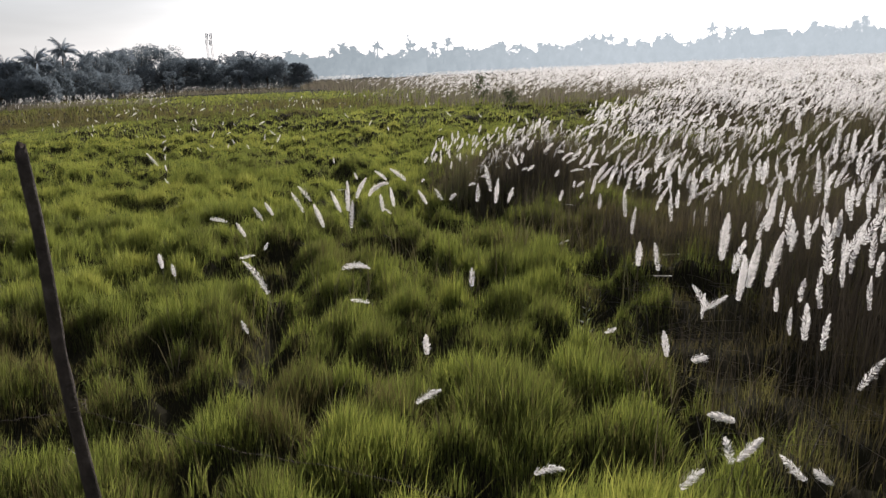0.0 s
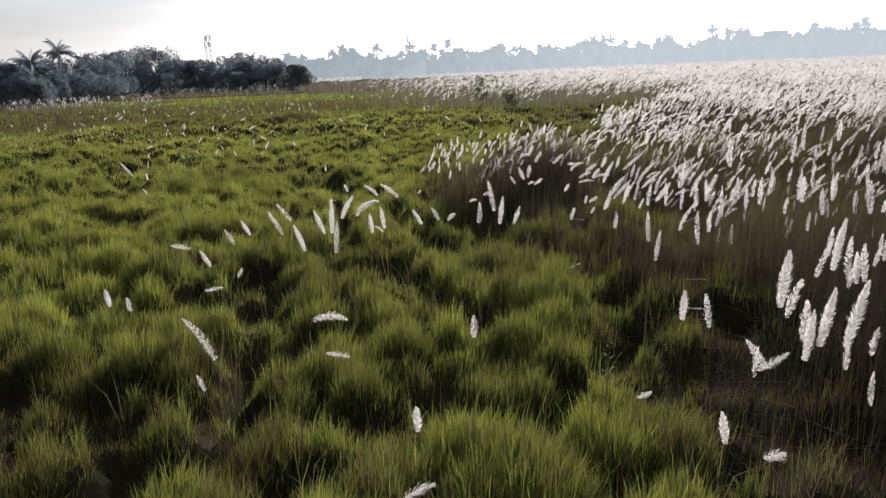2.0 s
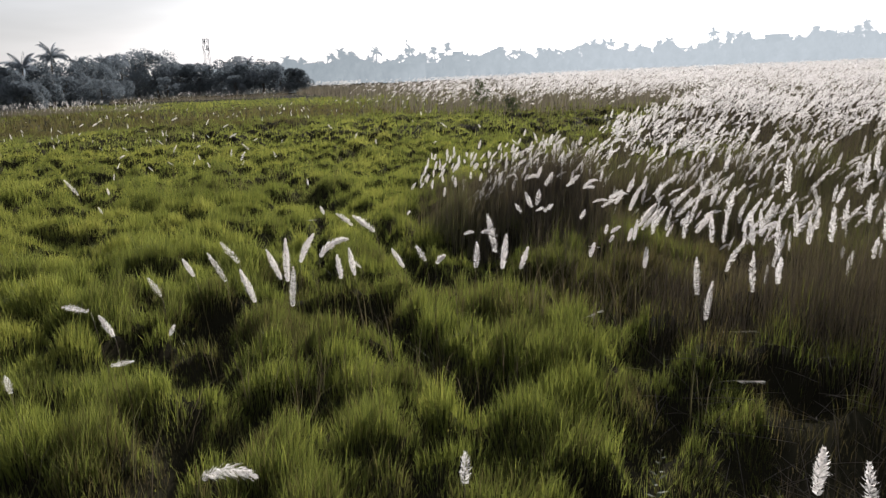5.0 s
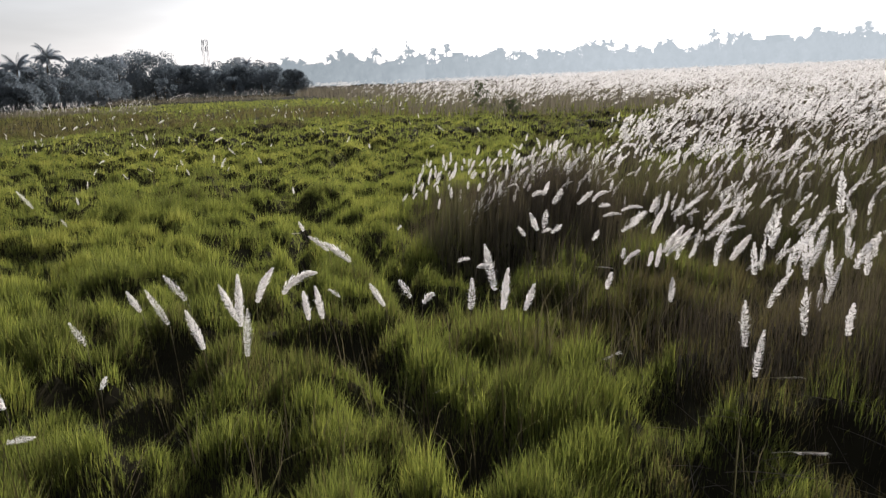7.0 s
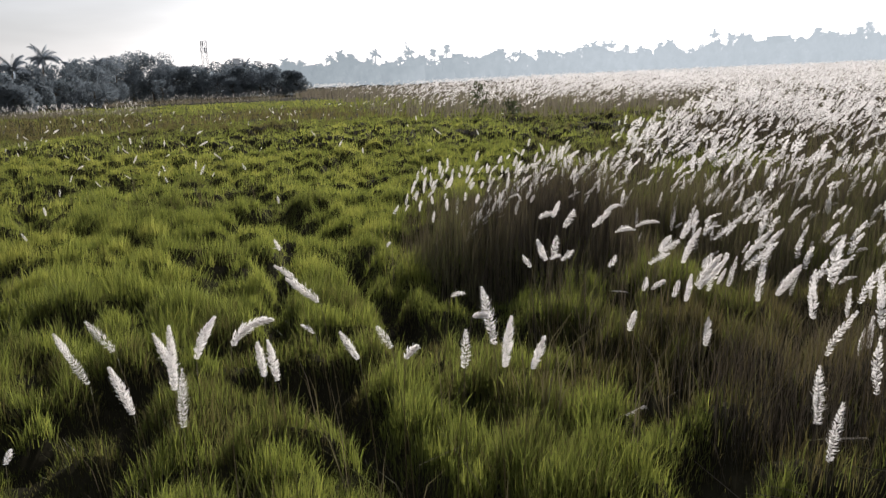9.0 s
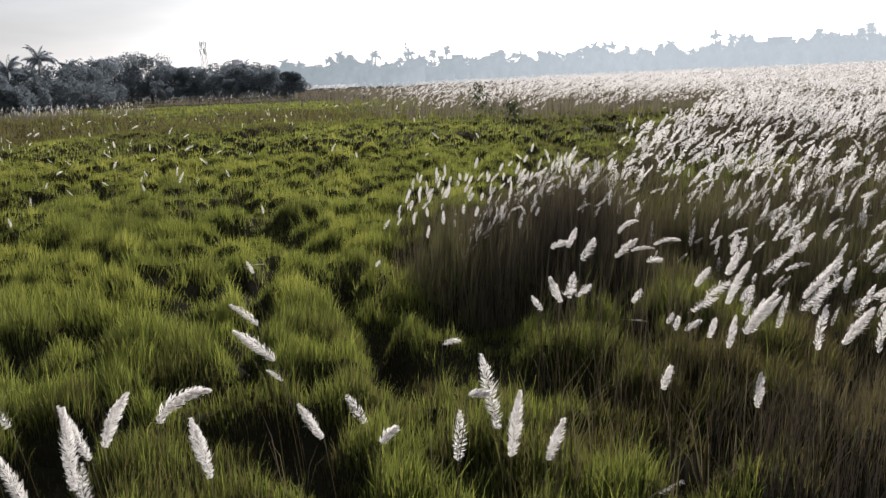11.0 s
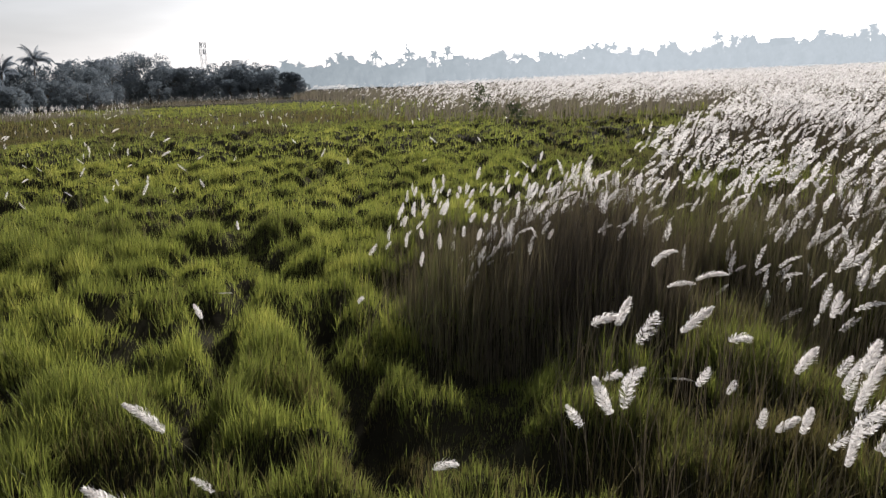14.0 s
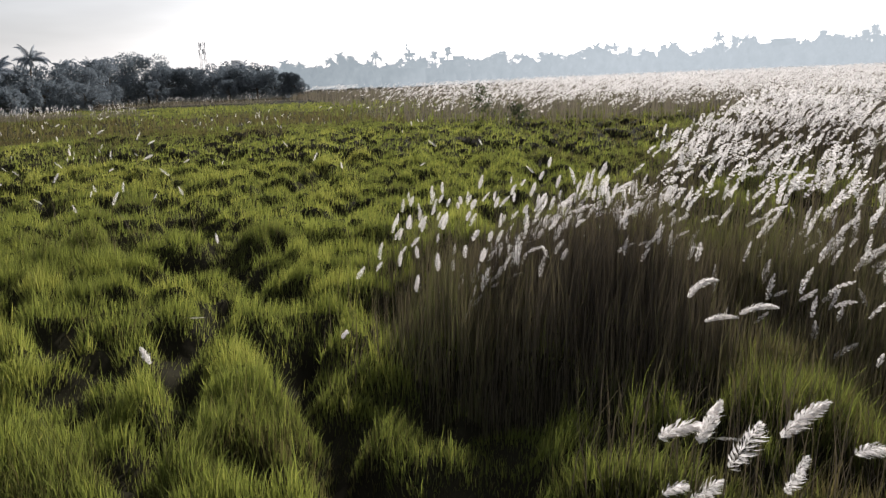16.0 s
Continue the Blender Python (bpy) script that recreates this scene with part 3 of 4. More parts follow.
MEADOW_TUFT = [
    (-2.56, 7.60, 1.57, 0.22, -62, -30), (-2.28, 7.47, 1.47, 0.20, -26, -6), (-2.32, 7.64, 1.12, 0.20, 68, 20), (-2.91, 6.73, 1.32, 0.17, -6, 0),
    (-3.15, 7.54, 1.00, 0.16, -8, 0), (-6.20, 14.1, 1.57, 0.36, -34, -8), (-2.41, 8.57, 1.43, 0.22, -24, -10), (-2.44, 8.84, 0.94, 0.13, 10, 30),
    (-2.67, 9.94, 1.24, 0.24, -28, 0), (-1.98, 8.93, 1.50, 0.34, -26, -4), (-1.94, 9.20, 1.57, 0.28, -34, -6), (-1.72, 8.94, 1.31, 0.36, -17, -4),
    (-1.52, 9.16, 1.45, 0.34, -22, 0), (-1.28, 8.72, 1.60, 0.42, 0, 4), (-1.24, 8.70, 1.36, 0.40, 4, 4), (-1.12, 8.83, 1.68, 0.32, 12, 30)]
MEADOW_TUFT_EAST = [
    (-0.93, 9.10, 1.62, 0.38, 18, 75), (-0.90, 9.12, 1.42, 0.26, -6, 0), (-1.07, 10.5, 1.60, 0.26, -34, -30), (-0.70, 9.55, 1.74, 0.30, -40, -20),
    (-0.71, 8.75, 1.56, 0.28, -8, 0), (-0.35, 9.20, 1.47, 0.24, -30, 0), (-0.14, 9.30, 1.48, 0.20, -26, -6), (0.05, 9.00, 1.50, 0.13, 20, 40),
    (0.38, 8.85, 1.56, 0.27, 4, 0), (0.63, 8.95, 1.56, 0.36, 6, 4), (0.47, 8.80, 1.79, 0.10, 60, 40), (0.52, 8.90, 1.74, 0.40, -8, -4),
    (0.80, 8.90, 1.51, 0.24, 18, 4), ]
BY_CLUMP = [
    (2.58, 10.85, 1.40, 0.32, 10, 6), (3.24, 9.76, 1.60, 0.42, 16, 4), (2.55, 11.4, 1.30, 0.30, 14, 0), (2.90, 11.0, 1.45, 0.34, 12, 10),
    (2.10, 10.4, 1.75, 0.36, 14, 20), (2.20, 10.3, 1.58, 0.36, 26, 20), (2.30, 10.5, 1.50, 0.40, 36, 10), (2.45, 10.6, 1.85, 0.40, 40, 20),
    (2.60, 10.4, 1.75, 0.36, 32, 20), (2.70, 10.6, 1.60, 0.40, 38, 20), (2.80, 10.3, 1.48, 0.34, 30, 10), (2.15, 10.6, 1.35, 0.28, 10, 0)]
LAST = [
    (-1.06, 11.0, 0.95, 0.24, -30, -40), (0.30, 10.30, 1.45, 0.18, 36, 69), (-0.75, 14.50, 0.89, 0.14, 10, 40), (-1.93, 13.30, 1.20, 0.22, -20, -6),
    (1.08, 10.50, 2.05, 0.22, 22, 4), (1.18, 10.50, 1.97, 0.26, 30, 0), (2.22, 14.20, 1.32, 0.46, 12, 85), (2.40, 14.30, 1.02, 0.44, 58, 50),
    (2.66, 14.20, 1.12, 0.50, 48, 62), (1.48, 10.80, 1.90, 0.30, 32, 28), (1.65, 10.70, 1.84, 0.17, 45, 63), (0.95, 10.20, 1.80, 0.27, -22, 0)]
LAST_EAST = [
    (1.04, 10.20, 1.82, 0.27, 10, 0), (0.84, 10.20, 1.72, 0.18, -34, 0), (1.65, 11.20, 1.43, 0.20, 32, 0), (2.20, 12.30, 0.86, 0.18, 29, 0),
    (2.42, 11.40, 1.75, 0.26, 14, 0), (2.02, 10.30, 1.90, 0.24, 22, 0), (1.77, 9.80, 1.90, 0.26, 29, 46), (1.70, 9.80, 1.82, 0.26, 40, 40),
    (2.00, 10.80, 1.68, 0.26, 29, 12), (3.05, 11.20, 1.60, 0.36, 26, 29), (2.95, 12.20, 0.97, 0.30, 26, 0), (1.98, 10.90, 1.30, 0.22, 36, 34),
    (1.12, 10.95, 1.56, 0.16, 42, 46), (1.21, 10.90, 1.58, 0.22, 37, 23), (1.02, 10.55, 2.00, 0.24, 43, 57),
    (2.85, 12.40, 1.46, 0.36, 12, 4), (1.90, 11.00, 1.28, 0.18, 6, 4), (2.22, 11.20, 1.16, 0.26, 12, 6), (2.60, 11.6, 1.30, 0.24, 24, 12)]
for rows, size in ((BY_START, 1.0), (BY_STAND, 0.95), (MEADOW_TUFT, 0.93), (MEADOW_TUFT_EAST, 0.9), (BY_CLUMP, 0.84), (LAST, 0.64), (LAST_EAST, 0.62)):
    for x, y, z, length, lean, curl in rows:
        kans_stalk(x, y, z, length * size, lean, curl)

# short stalks along the western side of the clump
fr = np.random.default_rng(21)
for k in range(95):
    fy = fr.uniform(15.3, 20.0)
    fx = fr.uniform(-0.75, 2.3)
    kans_stalk(fx, fy, 1.02 + 0.22 * (fx + 0.5) + fr.uniform(-0.25, 0.3), fr.uniform(0.10, 0.22), fr.uniform(-10, 26), fr.uniform(0, 40), "short kans grass stalk with a small white plume", "kans stalks beside the clump")

# bare thin culms that thin out into the meadow west of the clump
g = np.random.default_rng(61)
n = 520
cx, cy = g.normal(-0.35, 0.38, n), g.uniform(14.9, 19.5, n)
hh = g.uniform(0.55, 1.15, n) * np.clip(1.05 + 0.35 * cx, 0.5, 1.2)
v, f, t = blades(cx, cy, ground_height(cx, cy) - 0.02, hh, np.full(n, 0.0065), hh * g.normal(0.03, 0.05, n), hh * g.normal(0, 0.05, n), g.uniform(0.1, 0.7, n))
tagged(new("kans_stems", mesh_of("kans_stems", v, f, M_KANS, t)), "thin bare kans culms beside the clump", "kans grass", kind="stuff")

# short stalks scattered over the meadow, copied from the ones above
protos = [kans_stalk(-6.8 - 0.9 * k, 16.0 + 2.1 * k, 0.85 + 0.05 * k, 0.15 + 0.012 * k, (-28, -10, 5, 20, 48, -45)[k], (-5, 4, 8, 20, 30, -10)[k]) for k in range(6)]
spots = []
sx, sy = wedge(17, 62, 1500, -1)
for x, y in zip(sx, sy):
    if len(spots) < 125 and not inside(np.array([x]), np.array([y]), NEAR)[0] and not inside(np.array([x]), np.array([y]), FAR)[0] and x < 2:
        if noise.noise(Vector((x * 0.12, y * 0.10, 3.0))) > 0.02:
            spots.append((x, y))
for k, (x, y) in enumerate(spots):
    z = ground_height(np.array([x]), np.array([y]))[0] - 0.02
    copy_thing(protos[k % 6], pose(x, y, z, 0, 0, rng.uniform(-40, 40)) @ Matrix.Scale(rng.uniform(0.75, 1.35), 4))


# dry stalks fallen across the grass
def fallen_stalk(x, y, z, length, turn, tilt):
    rt = root("fallen_stalk", x, y, z, "pale dry kans stalk lying across the grass", "kans grass", "fallen stalks")
    g = np.random.default_rng(int(abs(x) * 100))
    s = np.linspace(-0.5, 0.5, 8)
    a = math.radians(turn)
    line = np.stack([s * length * math.cos(a), s * length * math.sin(a), s * length * math.tan(math.radians(tilt)) - 0.10 * s * s * length], 1)
    v, f = tube(line, 0.004 - 0.002 * (s + 0.5), 5)
    part("stem", mesh_of("stem", v, f, M_DRY_AND_HAZED, np.full(len(v), 0.9), True), rt)
    n = 60
    q = g.uniform(-0.1, 0.5, n)
    c = np.stack([q * length * math.cos(a), q * length * math.sin(a), q * length * math.tan(math.radians(tilt)) - 0.10 * q * q * length], 1)
    tip = c + np.stack([0.04 * math.cos(a) + g.normal(0, 0.012, n), 0.04 * math.sin(a) + g.normal(0, 0.012, n), -g.uniform(0.0, 0.03, n)], 1)
    w = np.array([0, 0.002, 0.002])
    v = np.stack([c - w, c + w, tip], 1).reshape(-1, 3)
    part("plume", mesh_of("plume", v, np.arange(n * 3).reshape(-1, 3), M_PLUME, np.repeat(g.uniform(0, 0.5, n), 3)), rt, "ragged remains of a plume")


for row in ((3.05, 9.85, 0.42, 0.42, 4, 0), (1.55, 9.95, 0.60, 0.26, 20, 18), (2.55, 8.35, 0.55, 0.34, -5, 2), (2.05, 13.2, 0.55, 0.30, 10, -6), (-2.9, 16.4, 0.46, 0.24, 0, 3)):
    fallen_stalk(*row)


# dry stalks lying crossed on the bare ground along the near stand
g = np.random.default_rng(44)
pieces = []
for _ in range(230):
    x0, y0, an, ln = g.uniform(1.9, 3.9), g.uniform(3.2, 9.2), g.uniform(0, math.pi), g.uniform(0.25, 0.7)
    q = np.linspace(-0.5, 0.5, 4)
    lx, ly = x0 + q * ln * math.cos(an), y0 + q * ln * math.sin(an)
    lz = ground_height(np.full(4, x0), np.full(4, y0)) + 0.06 + g.uniform(0, 0.16) + q * g.normal(0, 0.16) + 0.05 * (0.25 - q * q)
    pieces.append(tube(np.stack([lx, ly, lz], 1), np.array([0.0030, 0.0026, 0.0022, 0.0014]), 4))
v, f = merge(pieces)
tagged(new("dry_litter", mesh_of("dry_litter", v, f, M_DRY_AND_HAZED, np.repeat(g.uniform(0, 0.4, 230), len(v) // 230))), "tangle of pale dry stalks lying beside the kans stand", "dry grass", kind="stuff")


# ---- kans stands ----
def stand_height(x, y, poly):
    """Height of the plumes: lower at the stand's rim."""
    d = to_line(x, y, poly + poly[:1])
    nz = 0.16 * np.sin(x * 1.7 + 2 * np.sin(y * 0.6)) + 0.12 * np.sin(y * 1.3 + x * 0.5)
    west = np.clip((3.0 - x) / 3.4, 0, 1) * np.clip((y - 12) / 2, 0, 1) * np.clip((26 - y) / 3, 0, 1)
    h = (1.55 + 0.55 * np.clip(d / 1.8, 0, 1) + nz * 0.7) * (1 - 0.30 * west)
    slope = np.clip((y - 13.6) / 0.6, 0, 1) * np.clip((24 - y) / 2, 0, 1) * np.clip((4.2 - x) / 1.0, 0, 1)
    return h * (1 - slope * (1 - np.clip(0.42 + 0.58 * d / 2.0, 0, 1))) * (1 - 0.25 * low_patch(x, y)) * (1 - 0.55 * short_growth(x, y)), d


def sown(name, x, y, z0, shapes, scale, label):
    """Sets a plume at every place, out of a few shapes, each turned and sized by chance; one mesh."""
    vs, fs, ts, n = [], [], [], 0
    pick = rng.integers(0, len(shapes), len(x))
    turn = rng.normal(0, 0.75, len(x))
    for s, (v, f, t, _) in enumerate(shapes):
        k = np.where(pick == s)[0]
        c, d = np.cos(turn[k])[:, None], np.sin(turn[k])[:, None]
        sc = scale[k][:, None]
        w = np.stack([(v[None, :, 0] * c - v[None, :, 1] * d) * sc + x[k][:, None], (v[None, :, 0] * d + v[None, :, 1] * c) * sc + y[k][:, None],
                      v[None, :, 2] * sc + z0[k][:, None]], 2)
        vs.append(w.reshape(-1, 3))
        fs.append((np.arange(len(k))[:, None, None] * len(v) + f[None]).reshape(-1, 3) + n)
        ts.append((t[None] * 0.7 + rng.uniform(0, 0.3, len(k))[:, None]).ravel())
        n += len(k) * len(v)
    ob = new(name, mesh_of(name, np.concatenate(vs), np.concatenate(fs), M_PLUME, np.concatenate(ts)))
    return tagged(ob, label, "kans grass", kind="stuff")


def shapes(kind, count, levels, ring, barb, width=0.04, length=0.34, tilt=(-6, 30), bow=45):
    return [plume_shape(length * rng.uniform(0.75, 1.2), rng.uniform(14, 54) if kind == "far" else rng.uniform(*tilt), rng.uniform(0, bow), levels, ring, width * rng.uniform(0.8, 1.2), barb, None, 42) for _ in range(count)]


def plumes_in(name, poly, y0, y1, count, shp, size, label, x_thin=None, rim=1.3, low=0.72):
    x, y = wedge(y0, y1, count, 2.5)
    k = inside(x, y, poly)
    x, y = x[k], y[k]
    h, d = stand_height(x, y, poly)
    gap = np.clip((y - 10.2) / 1.0, 0, 1) * np.clip((14.4 - y) / 0.6, 0, 1) * np.clip((7.5 - x) / 2, 0, 1)
    k = (rng.uniform(size=len(x)) > 0.96 * np.maximum(np.maximum(0.5 * low_patch(x, y), 0.8 * gap), 0.72 * short_growth(x, y))) & (rng.uniform(size=len(x)) < 0.08 + 0.92 * np.clip(d / rim, 0, 1) ** 1.4)
    front = (y > 13.4) & (y < np.where(x < 0.8, 15.3, np.where(x > 1.8, 15.0, 15.9))) & (x < 2.8)
    k &= ~(front & (rng.uniform(size=len(x)) < 0.75))
    k &= ~((y > 13.4) & (y < 20) & (x < 3) & (d < 0.3))
    k &= rng.uniform(size=len(x)) < np.clip(0.72 + 0.16 * np.clip((y - 18) / 4, 0, 1) + 0.5 * np.sin(x * 1.1 + 1.6 * np.sin(y * 0.45)) * np.sin(y * 0.8 + 0.9 * np.sin(x * 0.7)), 0.2, 1)
    if x_thin is not None:
        k &= rng.uniform(size=len(x)) < x_thin(x, y)
    x, y, h, d = x[k], y[k], h[k], d[k]
    z = h * rng.uniform(low, 1.06, len(x)) - 0.25 * size
    k = ~((y > 13.4) & (y < 15.7) & (x < 2.7) & (z < 1.02 + 0.16 * np.clip(x, 0, 2)))
    x, y, h, d, z = x[k], y[k], h[k], d[k], z[k]
    young = 1 - (0.5 * np.clip(1 - d / 1.9, 0, 1) + 0.18 * np.clip((4.0 - x) / 2.5, 0, 1)) * ((y > 13) & (y < 21) & (x < 4))
    return sown(name, x, y, z, shp, size * young * rng.uniform(0.7, 1.25, len(x)), label)


plumes_in("kans_plumes", NEAR, 1.5, 13.0, 2100, shapes("near", 14, 20, 7, 0.0095, 0.039, 0.30, tilt=(-10, 16), bow=22), 1.0, "dense white kans grass plumes bent by the wind", None, 1.4)
plumes_in("kans_plumes", NEAR, 13.0, 18.5, 4300, shapes("near", 16, 12, 6, 0.015, 0.043, 0.29, (-4, 50), 50), 1.0, "dense white kans grass plumes bent by the wind", None, 0.8)
plumes_in("kans_plumes", NEAR, 18.5, 30.0, 7600, shapes("near", 14, 7, 5, 0.025, 0.047, 0.29, (14, 58), 45), 1.0, "dense white kans grass plumes bent by the wind")
plumes_in("kans_plumes", NEAR, 30.0, 90.0, 26000, shapes("far", 8, 4, 3, 0.065, 0.06, 0.38), 1.2, "dense white kans grass plumes bent by the wind")
plumes_in("kans_plumes", FAR, 44.0, 100.0, 26000, shapes("far", 8, 3, 3, 0.085, 0.07, 0.38), 1.15, "pale kans grass plumes across the far field", lambda x, y: np.clip((x / y + 0.16) / 0.42, 0.06, 1), 3.0, 0.55)
plumes_in("kans_plumes", FAR, 100.0, 205.0, 24000, shapes("far", 6, 2, 3, 0.18, 0.10, 0.44), 1.25, "pale kans grass plumes across the far field", lambda x, y: np.where((y > 172) & (x / y < -0.15), 0.7, np.clip((x / y + 0.12) / 0.26, 0.06, 1)))


def stems_in(name, poly, y0, y1, count, width, seg, label, keep=None, mat=None):
    x, y = wedge(y0, y1, count, 2.5)
    k = inside(x, y, poly)
    x, y = x[k], y[k]
    if keep is not None:
        k = keep(x, y)
        x, y = x[k], y[k]
    n = len(x)
    h, d = stand_height(x, y, poly)
    lp = low_patch(x, y)
    mess = np.clip((1.6 - d) / 1.6, 0, 1) * np.clip((14 - y) / 1.0, 0, 1)
    face = np.clip((y - 13.9) / 0.5, 0, 1) * np.clip((18 - y) / 1.5, 0, 1) * np.clip((3.4 - x) / 0.8, 0, 1)
    h = np.maximum(h, 1.35 * face * np.clip(0.30 + d / 0.9, 0, 1)) * rng.uniform(0.4, 0.84 + 0.06 * face, n) * (1 - 0.68 * lp) * (1 - 0.3 * mess * rng.uniform(0.4, 1, n))
    short = short_growth(x, y)
    h = np.where((x < 2.7) & (y > 13.5) & (y < 16.3), np.minimum(h, 1.2 + 0.15 * np.sin(x * 3) * np.sin(y * 4)), h)
    h *= 1 - 0.35 * np.clip((10.5 - y) / 2, 0, 1) * np.clip((3.4 - x) / 0.6, 0, 1)
    # Tone drops along the rim and the near end: the stand's shade painted in.
    tone = np.clip(rng.normal(0.35, 0.2, n) + 0.16 * np.clip((y - 14) / 1, 0, 1) * np.clip((x - 1.6) / 1, 0, 1) * np.clip((24 - y) / 4, 0, 1) + 0.5 * lp + 0.22 * short + 0.2 * np.clip(1 - d, 0, 1) + 0.15 * np.clip((1.0 - x) / 1.6, 0, 1) * np.clip((24 - y) / 4, 0, 1) - 0.45 * mess - 0.45 * np.clip((11 - y) / 2, 0, 1) + 0.12 * np.clip((y - 11) / 1, 0, 1) * np.clip((14.2 - y) / 0.6, 0, 1) + 0.15 * np.sin(x * 1.3 + y * 0.9), 0, 1)
    v, f, t = blades(x, y, ground_height(x, y) - 0.02, h, width * rng.uniform(0.6, 1.4, n), h * (0.06 + rng.normal(0, 1, n) * (0.08 + 0.16 * mess)), h * rng.normal(0, 1, n) * (0.08 + 0.16 * mess), tone, seg)
    ob = new(name, mesh_of(name, v, f, mat or M_KANS, t))
    return tagged(ob, label, "kans grass", kind="stuff")


stems_in("kans_stems", NEAR, 1.5, 14.2, 64000, 0.0048, 2, "brown stems and dry blades under the kans plumes", lambda x, y: rng.uniform(size=len(x)) < np.where((x < 3.5) & (y < 9.6), 0.26, 1.0) * np.clip(np.hypot((x - 3.1) / 0.6, (y - 8.4) / 0.85) - 0.5, 0, 1))
STRIP = [(0.9, 12.6), (1.7, 11.2), (2.3, 10.4), (2.5, 11.2), (3.4, 12.1), (3.6, 13.6), (2.8, 14.25), (1.2, 14.15)]
stems_in("kans_stems", STRIP, 9.0, 14.4, 14000, 0.007, 2, "thin brown stems in the grass before the clump", lambda x, y: rng.uniform(size=len(x)) < 0.6)
stems_in("kans_stems", NEAR, 14.2, 18.0, 60000, 0.008, 2, "brown stems and dry blades under the kans plumes")
stems_in("kans_stems", NEAR, 18.0, 40.0, 36000, 0.022, 1, "brown stems and dry blades under the kans plumes")
# From here on the stems take the paler grey: haze put into their colour.
stems_in("kans_stems", NEAR, 40.0, 90.0, 18000, 0.06, 1, "brown stems and dry blades under the kans plumes", None, M_DRY_AND_HAZED)
stems_in("kans_stems", FAR, 44.0, 100.0, 26000, 0.06, 1, "grey-brown kans stems of the far field, paled for haze", lambda x, y: rng.uniform(size=len(x)) < np.clip((x / y + 0.17) / 0.22, 0.12, 1), M_DRY_AND_HAZED)
stems_in("kans_stems", FAR, 100.0, 205.0, 26000, 0.16, 1, "grey-brown kans stems of the far field, paled for haze", None, M_DRY_AND_HAZED)


# ---- the field goes on beside and behind the walk ----
def around(count, y0, y1, half):
    """Random places outside the fan ahead."""
    x, y = rng.uniform(-half, half, count), rng.uniform(y0, y1, count)
    k = (np.abs(x - 0.4) > 0.66 * (y + 0.4) + 0.8) | (y < 2.3)
    return x[k], y[k]


x, y = around(60000, -11.0, 30.0, 34.0)
xn, yn = around(110000, -6.0, 16.0, 13.0)
x, y = np.concatenate([x, xn]), np.concatenate([y, yn])
k = ~inside(x, y, NEAR)
x, y = x[k], y[k]
m, ox, oy, tn = tussock(x, y)
h = (0.10 + 0.22 * m) * rng.uniform(0.6, 1.2, len(x))
v, f, t = blades(x, y, ground_height(x, y) - 0.01, h, np.full(len(x), 0.022), h * (0.2 * ox + 0.08), h * 0.2 * oy, np.clip(0.25 + 0.45 * tn + rng.normal(0, 0.2, len(x)), 0, 1), 1)
tagged(new("meadow_grass", mesh_of("meadow_grass", v, f, M_GRASS, t)), "bright green meadow grass growing in tussocks", "grass", kind="stuff")
x, y = around(26000, -3.0, 40.0, 42.0)
k = inside(x, y, NEAR)
x, y = x[k], y[k]
h = stand_height(x, y, NEAR)[0]
v, f, t = blades(x, y, ground_height(x, y) - 0.02, h * rng.uniform(0.5, 0.95, len(x)), np.full(len(x), 0.03), h * 0.08, h * rng.normal(0, 0.08, len(x)), rng.uniform(0.1, 0.6, len(x)), 1)
tagged(new("kans_stems", mesh_of("kans_stems", v, f, M_KANS, t)), "brown stems and dry blades under the kans plumes", "kans grass", kind="stuff")
k = rng.uniform(size=len(x)) < 0.45
sown("kans_plumes", x[k], y[k], h[k] * rng.uniform(0.72, 1.0, k.sum()), shapes("near", 6, 6, 4, 0.03, 0.05, 0.36, (0, 40), 40), rng.uniform(0.8, 1.2, k.sum()), "dense white kans grass plumes bent by the wind")


# ---- trees ----
def leaf_cards(centres, radii, count, size, g, flat=0.85):
    """Leaves scattered through clumps, most of them near the clumps' skins."""
    pick = g.choice(len(centres), count, p=radii ** 2 / np.sum(radii ** 2))
    w = g.normal(0, 1, (count, 3))
    w /= np.linalg.norm(w, axis=1)[:, None]
    rr = radii[pick] * g.uniform(0.35, 1.0, count) ** 0.5 * g.uniform(0.84, 1.03, count)
    c = centres[pick] + w * rr[:, None] * np.array([1, 1, flat])
    a = g.normal(0, 1, (count, 3))
    a /= np.linalg.norm(a, axis=1)[:, None]
    b = np.cross(a, g.normal(0, 1, (count, 3)))
    b /= np.linalg.norm(b, axis=1)[:, None] + 1e-9
    s = (size * g.uniform(0.6, 1.4, count))[:, None]
    v = np.stack([c - a * s, c - b * s * 0.45, c + b * s * 0.45, c + a * s], 1)
    f = (np.arange(count)[:, None, None] * 4 + np.array([[0, 1, 2], [1, 3, 2]])[None]).reshape(-1, 3)
    return v.reshape(-1, 3), f, np.repeat(g.uniform(0, 1, count), 4)


def broadleaf(x, y, height, spread, seed, leaves=1500, size=0.24, mat=None, label="leafy broad-crowned tree at the field's edge", group="trees at the field's edge"):
    g = np.random.default_rng(seed)
    rt = root("tree", x, y, 0, label, "tree", group)
    top = height * 0.62
    n = 6
    s = np.linspace(0, 1, n)
    line = np.stack([0.25 * np.sin(s * 3 + seed), 0.2 * np.sin(s * 2.2 + seed * 2), top * s], 1)
    pieces = [tube(line, 0.20 * height / 8 * (1 - 0.7 * s) + 0.02, 7)]
    cs, rs = [], []
